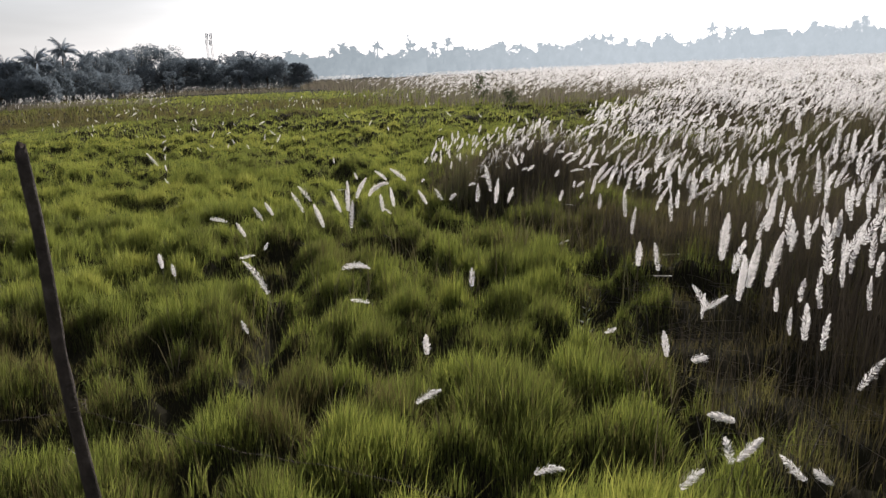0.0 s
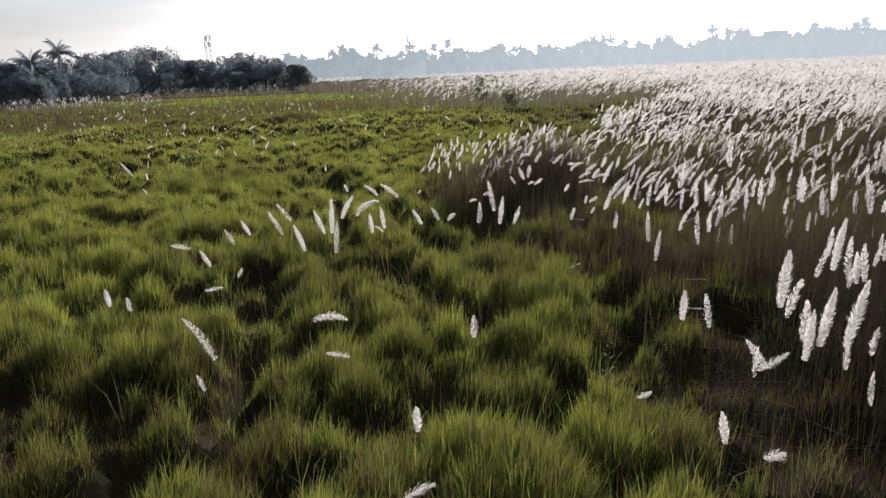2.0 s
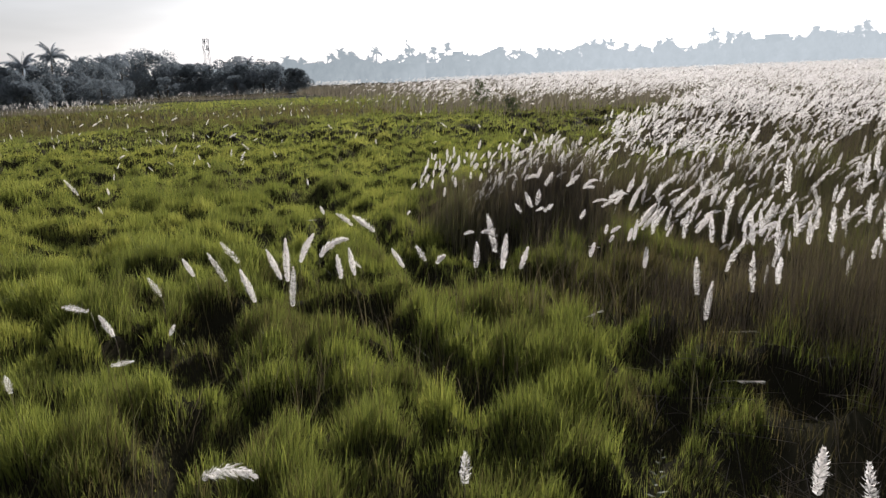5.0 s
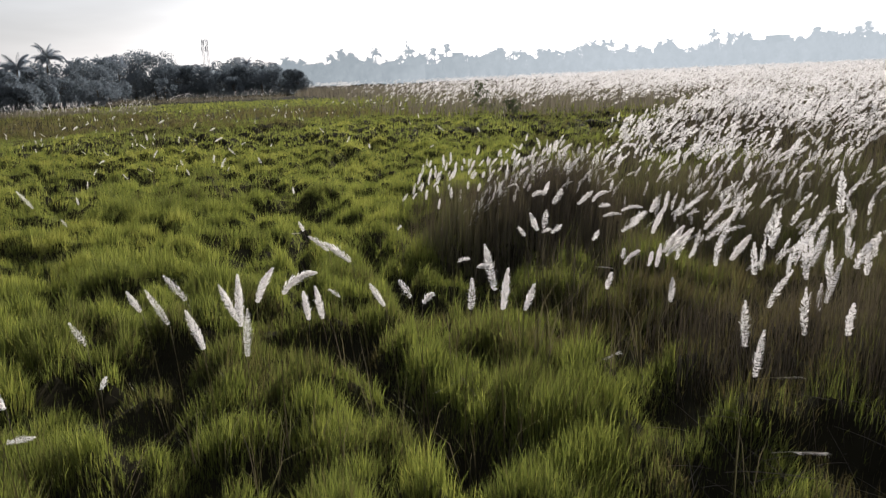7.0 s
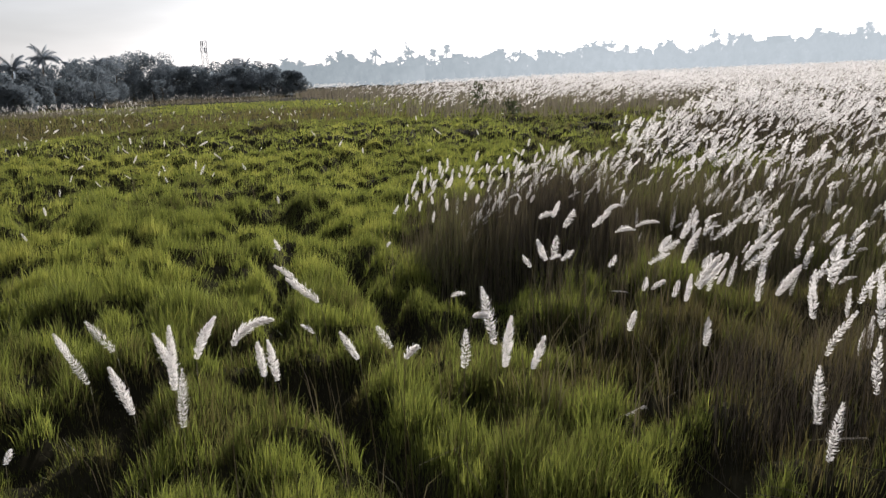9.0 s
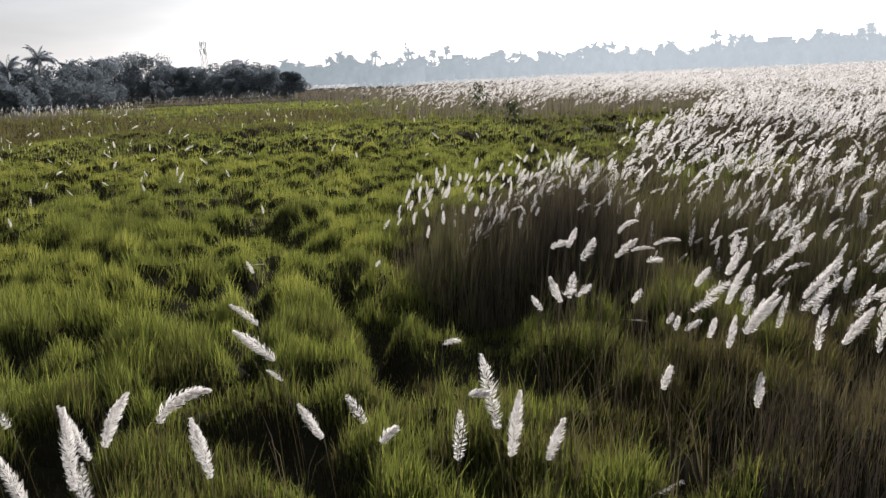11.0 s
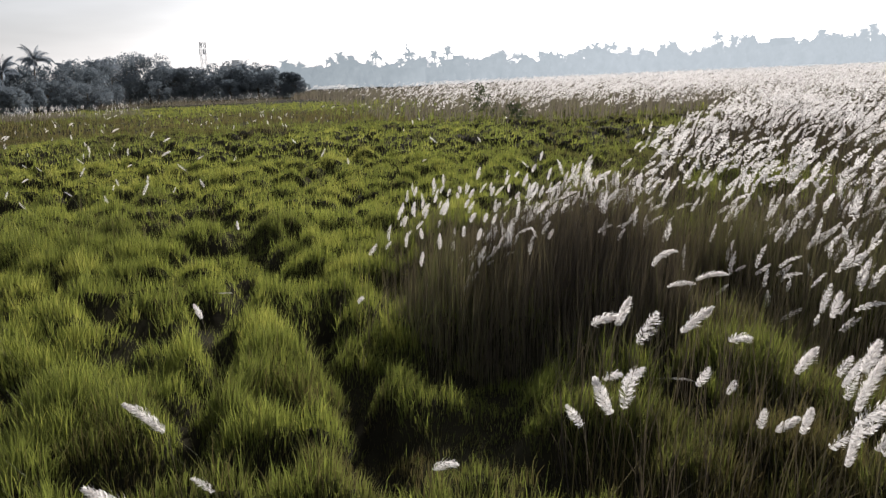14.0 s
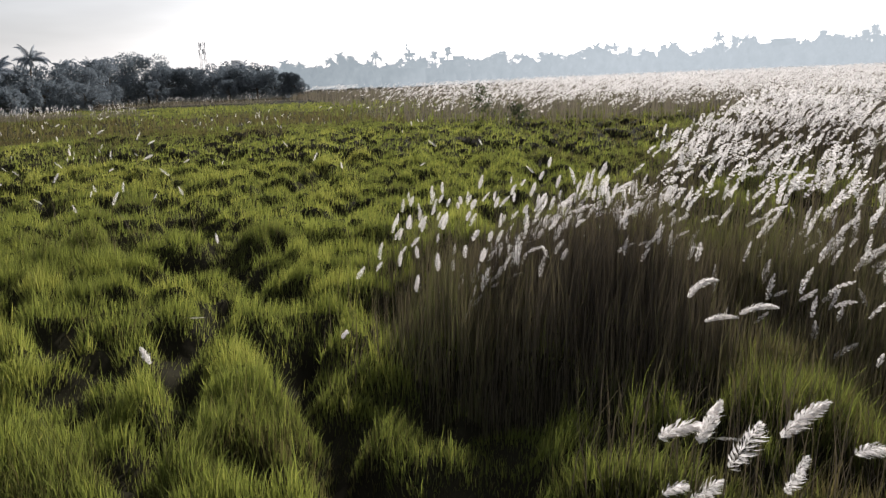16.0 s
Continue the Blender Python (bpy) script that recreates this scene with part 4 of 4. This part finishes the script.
    for k in range(17):
        an, lv = k * 2.4 + g.uniform(0, 0.8), g.uniform(0.0, 1.0)
        out = spread * g.uniform(0.35, 0.8) * (1.15 - 0.7 * abs(lv - 0.45))
        c = np.array([math.cos(an) * out, math.sin(an) * out, height * (0.14 + 0.71 * lv)])
        cs.append(c)
        rs.append(spread * g.uniform(0.20, 0.38))
        b0 = np.array([0.0, 0, top * g.uniform(0.35, 0.85)])
        pieces.append(tube(np.stack([b0, (b0 + c) / 2 + [0, 0, 0.25], c]), np.array([0.07, 0.05, 0.02]) * height / 8, 5))
    cs.append(np.array([0.1, 0, height * 0.82]))
    rs.append(height * 0.17)
    v, f = merge(pieces)
    part("trunk", mesh_of("trunk", v, f, mat if mat is M_HAZE_GLOW else M_BARK, smooth=True), rt, "grey-brown trunk with limbs")
    v, f, t = leaf_cards(np.array(cs), np.array(rs), leaves, size, g)
    part("crown", mesh_of("crown", v, f, mat or M_TREE_HAZED, t), rt, "crown in a flat blue-grey haze glow" if mat is M_HAZE_GLOW else "uneven crown, its leaf colour greyed for haze")
    return rt


def frond_mesh(length, droop, seed, mat, wide=1.0, n=20):
    """A feather palm leaf: a bent rib and two rows of narrow leaflets, pointing along +x."""
    g = np.random.default_rng(seed)
    s = np.linspace(0, 1, n)
    th = 1.05 - (1.05 + droop) * s
    st = length / (n - 1)
    rib = np.stack([np.cumsum(np.cos(th)) * st, 0 * s, np.cumsum(np.sin(th)) * st], 1)
    pieces = [tube(rib, 0.035 * (1 - 0.8 * s) + 0.004, 4)]
    for i in range(2, n):
        for sd in (-1, 1):
            for h in (0.0, 0.5):
                p = rib[i] + (rib[i - 1] - rib[i]) * h
                ll = length * 0.27 * math.sin(math.pi * (0.15 + 0.8 * s[i])) * g.uniform(0.8, 1.2)
                tip = p + np.array([0.30 * ll, sd * 0.42 * ll, -0.82 * ll])
                mid = (p + tip) / 2 + np.array([0, 0, 0.07 * ll])
                w = np.array([0.034, -sd * 0.012, 0.0]) * length / 3 * wide
                pieces.append((np.array([p, mid - w, mid + w, tip]), np.array([[0, 1, 2], [1, 3, 2]])))
    v, f = merge(pieces)
    return mesh_of("frond", v, f, mat, np.full(len(v), 0.2 + 0.6 * g.uniform()))


FRONDS = [frond_mesh(3.0, d, k, M_PALM_HAZED, 0.9) for k, d in enumerate((0.5, 1.0, 1.5, 0.2))]
FAR_FRONDS = [frond_mesh(2.9, d, k, M_HAZE_GLOW, 2.0, 13) for k, d in enumerate((0.5, 1.1, 1.6, 0.9))]


def palm(x, y, height, seed, size=1.0, fronds=FRONDS, bark=None, label="tall coconut palm with drooping fronds", group="coconut palms"):
    g = np.random.default_rng(seed + 100)
    rt = root("palm", x, y, 0, label, "palm tree", group)
    s = np.linspace(0, 1, 9)
    bend = g.uniform(-0.9, 0.9)
    top = np.array([bend, g.uniform(-0.4, 0.4), height - 1.3 * size])
    line = np.stack([top[0] * s ** 2, top[1] * s ** 2, top[2] * s], 1)
    v, f = tube(line, (3.0 if fronds is FAR_FRONDS else 1.0) * (0.17 - 0.07 * s + 0.10 * (1 - s) ** 6), 8)
    part("trunk", mesh_of("trunk", v, f, bark or M_BARK, smooth=True), rt, "slender ringed grey trunk")
    for k in range(24):
        ob = part("frond", fronds[(0, 3, 1, 1, 2, 0)[k % 6]], rt)
        ob.location = top
        ob.rotation_euler = (0, radians(g.uniform(-85, 50) if fronds is FAR_FRONDS else g.uniform(-48, 42)), k * 2.4 + g.uniform(-0.3, 0.3))
        q = size * g.uniform(0.75, 1.1)
        ob.scale = (q, q, q)
    return rt


def skyline(px, top, y):
    """Place and height of a tree from its bearing, its top's bearing and its distance."""
    x = 0.38 + (px - 838) / 1279 * y
    return x, y, 3.15 + (117 + (838 - px) * 0.0417 - top) / 1279 * y


# the near belt of trees beside the field: bearing, top, distance
BELT = [(-30, 120, 100), (5, 112, 102), (38, 114, 106), (85, 108, 112), (130, 100, 124), (172, 98, 136), (212, 95, 150), (256, 82, 168), (292, 89, 170),
        (330, 100, 172), (366, 102, 174), (404, 96, 176), (440, 104, 172), (476, 95, 174), (508, 106, 170), (536, 111, 166), (235, 86, 172), (55, 120, 98)]
for k, (px, top, y) in enumerate(BELT):
    x, y, h = skyline(px, top, y)
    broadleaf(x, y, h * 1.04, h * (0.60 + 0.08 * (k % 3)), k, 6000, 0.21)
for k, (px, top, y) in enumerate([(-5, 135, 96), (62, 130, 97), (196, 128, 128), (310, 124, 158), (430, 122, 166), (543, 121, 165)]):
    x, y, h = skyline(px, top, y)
    broadleaf(x, y, max(h, 3.0), 2.4 + 0.3 * (k % 3), 40 + k, 3200, 0.14, M_TREE_HAZED, "low dense bush beside the field, its leaf colour greyed for haze", "bushes at the field's edge")
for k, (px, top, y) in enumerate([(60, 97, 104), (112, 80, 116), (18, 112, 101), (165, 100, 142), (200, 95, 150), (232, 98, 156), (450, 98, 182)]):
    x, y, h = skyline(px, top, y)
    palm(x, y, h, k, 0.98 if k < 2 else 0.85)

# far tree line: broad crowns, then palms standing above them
# Far trunks, crowns and fronds emit a flat glow painted in place of haze.
far_trees = [broadleaf(-140 + 14 * k, 350, (8.0, 9.0, 7.0, 9.5, 8.5)[k], (4.6, 5.2, 4.4, 5.0, 5.6)[k], 70 + k, 1500, 0.62, M_HAZE_GLOW,
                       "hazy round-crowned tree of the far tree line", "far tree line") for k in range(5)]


def far_top(px):
    return float(np.interp(px, [380, 440, 500, 540, 580, 600, 620, 640, 660, 690, 715, 735, 750, 770, 800, 830, 860, 880, 900, 930, 960, 990, 1010, 1030, 1060, 1090, 1110, 1140, 1165, 1185, 1210, 1240, 1265, 1285, 1310, 1330, 1350, 1400, 1480, 1520, 1700],
                           [108, 104, 98, 95, 96, 92, 88, 92, 97, 98, 92, 90, 90, 95, 92, 93, 88, 82, 92, 90, 84, 84, 84, 76, 74, 76, 84, 76, 70, 81, 78, 70, 64, 60, 68, 80, 66, 58, 56, 58, 54]))


for k, px in enumerate(range(400, 1720, 12)):
    x, y, h = skyline(px, far_top(px) + rng.uniform(-8, 3) + (7 if px < 800 else 1), rng.uniform(316, 345))
    sc = h / (8.0, 9.0, 7.0, 9.5, 8.5)[k % 5]
    copy_thing(far_trees[k % 5], pose(x, y, 0, 0, 0, rng.uniform(0, 360)) @ Matrix.Diagonal((0.92, 0.92, sc, 1)))
for px, top in ((1332, 70), (1348, 66), (1366, 67), (1384, 66), (1402, 67), (1046, 79), (1058, 80)):
    x, y, h = skyline(px, top, 318.0)
    copy_thing(far_trees[px % 5], pose(x, y, 0, 0, 0, px * 3) @ Matrix.Diagonal((1.1, 1.1, h / (8.0, 9.0, 7.0, 9.5, 8.5)[px % 5], 1)))
far_palms = [palm(-60 + 16 * k, 345, 15.0, 30 + k, 1.3, FAR_FRONDS, M_HAZE_GLOW, "distant coconut palm above the tree line", "far palms") for k in range(4)]
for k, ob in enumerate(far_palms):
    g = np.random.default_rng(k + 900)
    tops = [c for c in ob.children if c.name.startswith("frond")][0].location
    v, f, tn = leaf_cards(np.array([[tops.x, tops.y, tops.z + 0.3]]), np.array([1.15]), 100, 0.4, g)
    part("crown", mesh_of("crown", v, f, M_HAZE_GLOW, tn), ob, "dense heart of the crown")
FAR_PALMS = [(520, 86), (546, 88), (600, 91), (620, 79), (642, 86), (735, 83), (750, 79), (776, 72), (790, 86), (866, 81), (885, 76), (926, 86), (956, 81), (1025, 68),
             (1062, 78), (1150, 67), (1164, 61), (1182, 80), (1240, 46), (1262, 57), (1282, 62), (1306, 64), (1338, 62), (1402, 46), (1420, 50), (1450, 54), (1470, 47),
             (1484, 36), (1512, 57), (1545, 54), (1566, 50), (1600, 50), (1640, 46)]
FAR_PALMS += [(px + int(rng.uniform(-8, 8)), far_top(px) - rng.uniform(3, 13)) for px in range(600, 1640, 19)]
for k, (px, top) in enumerate(FAR_PALMS):
    x, y, h = skyline(px, top + (9 if px < 800 else 4), 316 + (k * 37) % 24)
    copy_thing(far_palms[k % 4], pose(x, y, 0, 0, 0, k * 77) @ Matrix.Diagonal((1.0, 1.0, h / 15.0, 1)))

# the hazy distance behind: a plain ridge of woods, far off, its glow painted for haze
def distant_woods(far, lo, hi, m, lift, seed):
    g = np.random.default_rng(seed)
    px = np.arange(lo, hi, 1.5)
    rough = np.zeros(len(px))
    n = int((hi - lo) / 7.5)
    for c, r in zip(np.arange(n) * 7.5 + lo + g.uniform(-4, 4, n), g.uniform(4, 9, n) * g.choice([1, 1, 1.5, 2.6], n)):
        rough = np.minimum(rough, -(5.0 + 0.7 * r) * np.sqrt(np.clip(1 - ((px - c) / r) ** 2, 0, 1)) * g.uniform(0.5, 1.0))
    rough += 8
    for step, amp in ((46, 3.0), (6, 2.4), (2.2, 1.9)):
        knots = np.arange(lo - 10, hi + 50, step)
        rough += amp * np.interp(px, knots, g.uniform(-1, 1, len(knots)))
    base = np.interp(px, [-260, 200, 440], [124, 112, 106])
    top = np.where(px < 440, base, [far_top(p) for p in px]) + rough - lift
    x = 0.38 + (px - 838) / 1279 * far
    z = 3.15 + (117 + (838 - px) * 0.0417 - top) / 1279 * far
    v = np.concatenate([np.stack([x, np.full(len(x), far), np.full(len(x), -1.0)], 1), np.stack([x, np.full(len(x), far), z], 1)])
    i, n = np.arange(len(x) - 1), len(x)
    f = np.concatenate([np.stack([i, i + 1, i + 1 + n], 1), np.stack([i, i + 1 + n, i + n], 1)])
    tagged(new("backdrop", mesh_of("backdrop", v, f, m)), "pale blue-grey woods on the horizon with haze painted as glow", "distance", kind="structure")


# The back ridge's paler emission stands in for thicker haze.
pale, pale_tree, pale_out = base_material("paler_haze_glow")
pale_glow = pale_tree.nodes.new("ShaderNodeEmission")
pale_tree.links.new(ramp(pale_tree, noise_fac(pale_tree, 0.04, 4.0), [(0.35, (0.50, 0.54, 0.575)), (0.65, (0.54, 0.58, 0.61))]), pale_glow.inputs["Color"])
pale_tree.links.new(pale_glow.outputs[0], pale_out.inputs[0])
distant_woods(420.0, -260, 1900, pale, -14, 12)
distant_woods(349.0, 400, 1900, M_HAZE_GLOW, -12, 13)

# undergrowth that closes the foot of the tree lines
g = np.random.default_rng(5)
cx = g.uniform(470, 1760, 420)
cs = np.array([skyline(p, 100, d)[:2] + (2.6 + 2.2 * u,) for p, d, u in zip(cx, g.uniform(314, 330, 420), g.uniform(-1, 1, 420))])
v, f, t = leaf_cards(cs, g.uniform(1.6, 3.0, 420), 16000, 0.2, g)
tagged(new("far_undergrowth", mesh_of("far_undergrowth", v, f, M_HAZE_GLOW, t)), "hazy undergrowth along the foot of the far trees", "bushes", kind="stuff")
cx = g.uniform(-60, 545, 340)
cs = np.array([skyline(p, 100, 99 + max(0, min(p, 250)) * 0.28 + d)[:2] + (2.4 + 1.8 * u,) for p, d, u in zip(cx, g.uniform(0, 14, 340), g.uniform(-1, 1, 340))])
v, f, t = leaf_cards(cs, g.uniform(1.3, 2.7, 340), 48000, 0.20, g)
tagged(new("belt_undergrowth", mesh_of("belt_undergrowth", v, f, M_TREE_HAZED, t)), "dense scrub under the trees beside the field", "bushes", kind="stuff")

# kans fringe before the near belt
fx = np.concatenate([0.38 + (p - 838) / 1279 * d for p, d in ((np.sort(np.concatenate([g.normal(c, 12, 60) for c in (20, 60, 75, 125, 150, 165, 260)])), 92.0), (g.uniform(200, 520, 260), 140.0))])
fy = np.concatenate([92 + g.uniform(-6, 4, 420), 140 + g.uniform(-8, 10, 260)])
sown("kans_plumes", fx, fy, g.uniform(0.3, 1.4, 680), shapes("near", 6, 5, 4, 0.06, 0.06, 0.42, (-8, 26), 20), g.uniform(0.35, 1.15, 680), "white kans plumes fringing the dark trees")
hh = g.uniform(0.5, 1.3, 5200)
pick = g.integers(0, 680, 5200)
v, f, t = blades(fx[pick] + g.normal(0, 0.8, 5200), fy[pick] + g.normal(0, 0.8, 5200), np.full(5200, -0.02), hh, np.full(5200, 0.06), hh * 0.1, hh * 0, g.uniform(0.1, 0.8, 5200), 1)
tagged(new("kans_stems", mesh_of("kans_stems", v, f, M_DRY_AND_HAZED, t)), "brown kans stems fringing the dark trees", "kans grass", kind="stuff")


# ---- sparse shrub in the far meadow ----
def shrub(x, y, height, seed):
    g = np.random.default_rng(seed)
    rt = root("shrub", x, y, 0, "thin dark leafy shrub standing in the meadow", "shrub")
    s = np.linspace(0, 1, 7)
    stem = np.stack([0.06 * np.sin(s * 4), 0 * s, height * s], 1)
    v, f = tube(stem, 0.022 * (1 - 0.75 * s), 6)
    part("trunk", mesh_of("trunk", v, f, M_BARK, smooth=True), rt, "thin dark stem")
    cs = []
    for k in range(15):
        lv = 0.38 + 0.62 * (k / 14)
        an = k * 2.4
        out = 0.75 * (1.15 - lv) + 0.12
        p0 = np.array([0.06 * math.sin(lv * 4), 0, height * lv * 0.94])
        p1 = p0 + np.array([math.cos(an) * out, math.sin(an) * out, 0.32 * out + 0.1])
        v, f = tube(np.stack([p0, (p0 + p1) / 2 - [0, 0, 0.03], p1]), [0.010, 0.007, 0.003], 5)
        part("branch", mesh_of("branch", v, f, M_BARK, smooth=True), rt)
        cs += [p1, (p0 + p1) / 2 + [0, 0, 0.05]]
    v, f, t = leaf_cards(np.array(cs), np.full(len(cs), 0.17), 380, 0.07, g)
    part("foliage", mesh_of("foliage", v, f, M_SHRUB, t), rt, "small dark green leaves")


shrub(0.8, 48.0, 2.5, 3)
shrub(2.6, 46.5, 1.5, 8)


# ---- weed beside the walk ----
def weed(x, y, height, seed):
    g = np.random.default_rng(seed)
    rt = root("weed", x, y, ground_height(np.array([x]), np.array([y]))[0] - 0.02, "small leafy grey-green weed among the grass", "weed")
    s = np.linspace(0, 1, 5)
    v, f = tube(np.stack([0.03 * s ** 2, 0 * s, height * s], 1), 0.004 * (1 - 0.6 * s), 5)
    part("stem", mesh_of("stem", v, f, M_STEM, np.full(len(v), 0.8), True), rt)
    for k in range(16):
        an, lv = k * 2.4, 0.3 + 0.7 * k / 15
        ll = 0.10 * (1.3 - lv)
        p = np.array([0.03 * lv ** 2, 0, height * lv])
        w = np.array([math.cos(an), math.sin(an), 0.45])
        sd = np.array([-math.sin(an), math.cos(an), 0.0]) * ll * 0.16
        v = np.array([p, p + w * ll * 0.5 - sd, p + w * ll * 0.5 + sd, p + w * ll])
        part("leaf", mesh_of("leaf", v, [[0, 1, 2], [1, 3, 2]], M_SHRUB, np.full(4, g.uniform())), rt)


weed(1.43, 6.62, 0.62, 1)
weed(0.28, 3.05, 0.75, 2)


# ---- fence post and wire ----
def fence_post():
    rt = root("fence_post", -2.04, 3.47, 0.0, "dark weathered wooden fence post leaning in the grass", "fence post")
    n = 16
    s = np.linspace(0, 1, n)
    g = np.random.default_rng(2)
    line = np.stack([0.035 - 0.095 * s + 0.012 * np.sin(s * 9), 0.02 * s, -0.1 + 2.90 * s], 1)
    v, f = tube(line, 0.043 - 0.010 * s + g.normal(0, 0.0012, n), 9)
    v = v + g.normal(0, 0.0018, v.shape)
    v[-9:, 2] += np.array([0.05, 0.06, 0.03, -0.01, -0.03, -0.05, -0.04, 0.0, 0.04])
    part("post", mesh_of("post", v, f, M_POST, smooth=True), rt, "rough dark wooden pole split at the top")
    ring = np.linspace(0, 2 * math.pi * 2.4, 40)
    v, f = tube(np.stack([0.014 + 0.046 * np.cos(ring), 0.01 + 0.046 * np.sin(ring), 1.26 + 0.0016 * np.arange(40)], 1), np.full(40, 0.0022), 5)
    part("wire_tie", mesh_of("wire_tie", v, f, M_WIRE, smooth=True), rt, "wire twisted round the post")


fence_post()


def fence_wire(points, label):
    pts = np.array(points, float)
    s = np.linspace(0, 1, 60)
    u = np.linspace(0, 1, len(pts))
    line = np.stack([np.interp(s, u, pts[:, k]) for k in range(3)], 1)
    for _ in range(6):
        line[1:-1] = (line[:-2] + 2 * line[1:-1] + line[2:]) / 4
    line[:, 2] += 0.006 * np.sin(s * 60)
    pieces = [tube(line, np.full(60, 0.0018), 5)]
    for i in range(4, 58, 6):                       # barbs
        c = line[i]
        for w in ((0.012, 0.006, 0.014), (-0.010, -0.008, 0.013)):
            pieces.append(tube(np.array([c - np.array(w), c + np.array(w)]), [0.0012, 0.0006], 4))
    v, f = merge(pieces)
    rt = root("fence_wire", *line[0], label, "wire")
    part("strand", mesh_of("strand", v - line[0], f, M_WIRE, smooth=True), rt)


fence_wire([(-1.98, 3.47, 1.26), (-1.5, 3.46, 1.12), (-1.05, 3.45, 0.99), (-0.42, 3.42, 0.88), (0.5, 3.3, 0.66), (1.5, 3.2, 0.30)], "slack barbed wire running from the post into the grass")
fence_wire([(-2.07, 3.47, 1.26), (-2.5, 3.5, 1.20), (-3.2, 3.7, 0.95), (-4.0, 4.0, 0.25)], "slack barbed wire sagging from the post")


# ---- masts and buildings behind the trees ----
def cell_tower(x, y, height):
    rt = root("cell_tower", x, y, 0, "pale lattice telephone tower behind the trees", "tower")
    corners = [(-1, -1), (1, -1), (1, 1), (-1, 1)]
    hw = lambda z: 1.15 - 0.35 * z / height
    for a, b in corners:
        v, f = tube([(a * hw(0), b * hw(0), 0), (a * hw(height), b * hw(height), height)], [0.11, 0.09], 6)
        part("leg", mesh_of("leg", v, f, M_STEEL), rt)
    for k in range(11):
        z0, z1 = height * k / 11, height * (k + 1) / 11
        for i in range(4):
            (a, b), (c, d) = corners[i], corners[(i + 1) % 4]
            if k % 2:
                a, b, c, d = c, d, a, b
            v, f = tube([(a * hw(z0), b * hw(z0), z0), (c * hw(z1), d * hw(z1), z1)], [0.05, 0.05], 5)
            part("brace", mesh_of("brace", v, f, M_STEEL), rt)
    for k in range(6):
        an = k * math.pi / 3
        bm = bmesh.new()
        cxx, cyy, zz = 1.25 * math.cos(an), 1.25 * math.sin(an), height - 1.2 - 2.6 * (k % 2)
        box(bm, (cxx - 0.16, cyy - 0.16, zz - 1.0), (cxx + 0.16, cyy + 0.16, zz + 1.0))
        part_bm("antenna", bm, M_ROOF, rt, "white panel antenna")
    v, f = tube([(0.5, 0, height), (0.5, 0, height + 1.6)], [0.04, 0.02], 5)
    part("lightning_rod", mesh_of("lightning_rod", v, f, M_STEEL), rt)


def thin_mast(x, y, height):
    rt = root("radio_mast", x, y, 0, "thin radio mast above the far trees, pale with haze glow", "mast")
    v, f = tube([(0, 0, 0), (0, 0, height)], [0.10, 0.06], 6)
    part("pole", mesh_of("pole", v, f, M_HAZE_GLOW), rt)
    for z in (height - 0.8, height - 2.0):
        bm = bmesh.new()
        box(bm, (-0.32, -0.15, z - 0.45), (0.32, 0.15, z + 0.45))
        part_bm("antenna", bm, M_HAZE_GLOW, rt)


def building(x, y, w, d, storeys, storey, label, head=None, name="house", roof=M_PLASTER, turn=0, wall=M_PLASTER):
    """A flat-roofed block: walls, storey bands, recessed windows, parapet and, where seen, a stair head on the roof."""
    rt = root(name, x, y, 0, label, "building")
    rt.rotation_euler = (0, 0, radians(turn))
    h = storeys * storey
    bm = bmesh.new()
    box(bm, (-w / 2, -d / 2, 0), (w / 2, d / 2, h))
    part_bm("wall", bm, wall, rt)
    bm = bmesh.new()
    box(bm, (-w / 2 - 0.3, -d / 2 - 0.3, h + 0.004), (w / 2 + 0.3, d / 2 + 0.3, h + 0.35))
    part_bm("roof", bm, roof, rt)
    for s in range(storeys if wall is M_PLASTER else 0):
        n = max(2, int(w / 3))
        for k in range(n):
            cxx = -w / 2 + w * (k + 0.5) / n
            bm = bmesh.new()
            box(bm, (cxx - 0.6, -d / 2 - 0.02, s * storey + 1.0), (cxx + 0.6, -d / 2 + 0.1, s * storey + 2.3))
            win = part_bm("window", bm, M_GLASS, rt)
            bm = bmesh.new()
            box(bm, (cxx - 0.75, -d / 2 - 0.3, s * storey + 2.36), (cxx + 0.75, -d / 2 - 0.01, s * storey + 2.46))
            part_bm("sunshade", bm, M_PLASTER, win)
    if head:
        hx, hw, hh = head
        bm = bmesh.new()
        box(bm, (hx - hw / 2, -d / 3, h + 0.354), (hx + hw / 2, d / 3, h + hh))
        part_bm("stair_head", bm, wall, rt)


cell_tower(-105, 296, 20.3)
# Mast, hall and the hazy blocks emit a glow that stands in for haze.
thin_mast(-25.2, 296, 16.6)
building(129, 330, 13, 9, 3, 3.75, "hazy flat-roofed apartment block among palms", (1.5, 8.0, 2.0), "apartment_building", M_HAZE_GLOW, 0, M_HAZE_GLOW)
building(54, 330, 8, 8, 3, 3.4, "hazy grey house showing over the tree line", (0, 5, 2.0), "house", M_HAZE_GLOW, 0, M_HAZE_GLOW)
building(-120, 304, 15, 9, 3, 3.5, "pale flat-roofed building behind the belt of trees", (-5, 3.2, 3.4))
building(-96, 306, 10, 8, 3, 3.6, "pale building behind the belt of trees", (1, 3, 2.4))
building(-27, 300, 17, 8, 2, 3.4, "low hall with a pale sheet roof among far trees, in haze glow", None, "hall", M_HAZE_GLOW, 0, M_HAZE_GLOW)
building(-8, 330, 10, 8, 3, 3.35, "hazy pale house among the far trees", (2, 5, 1.8), "house", M_HAZE_GLOW, 0, M_HAZE_GLOW)
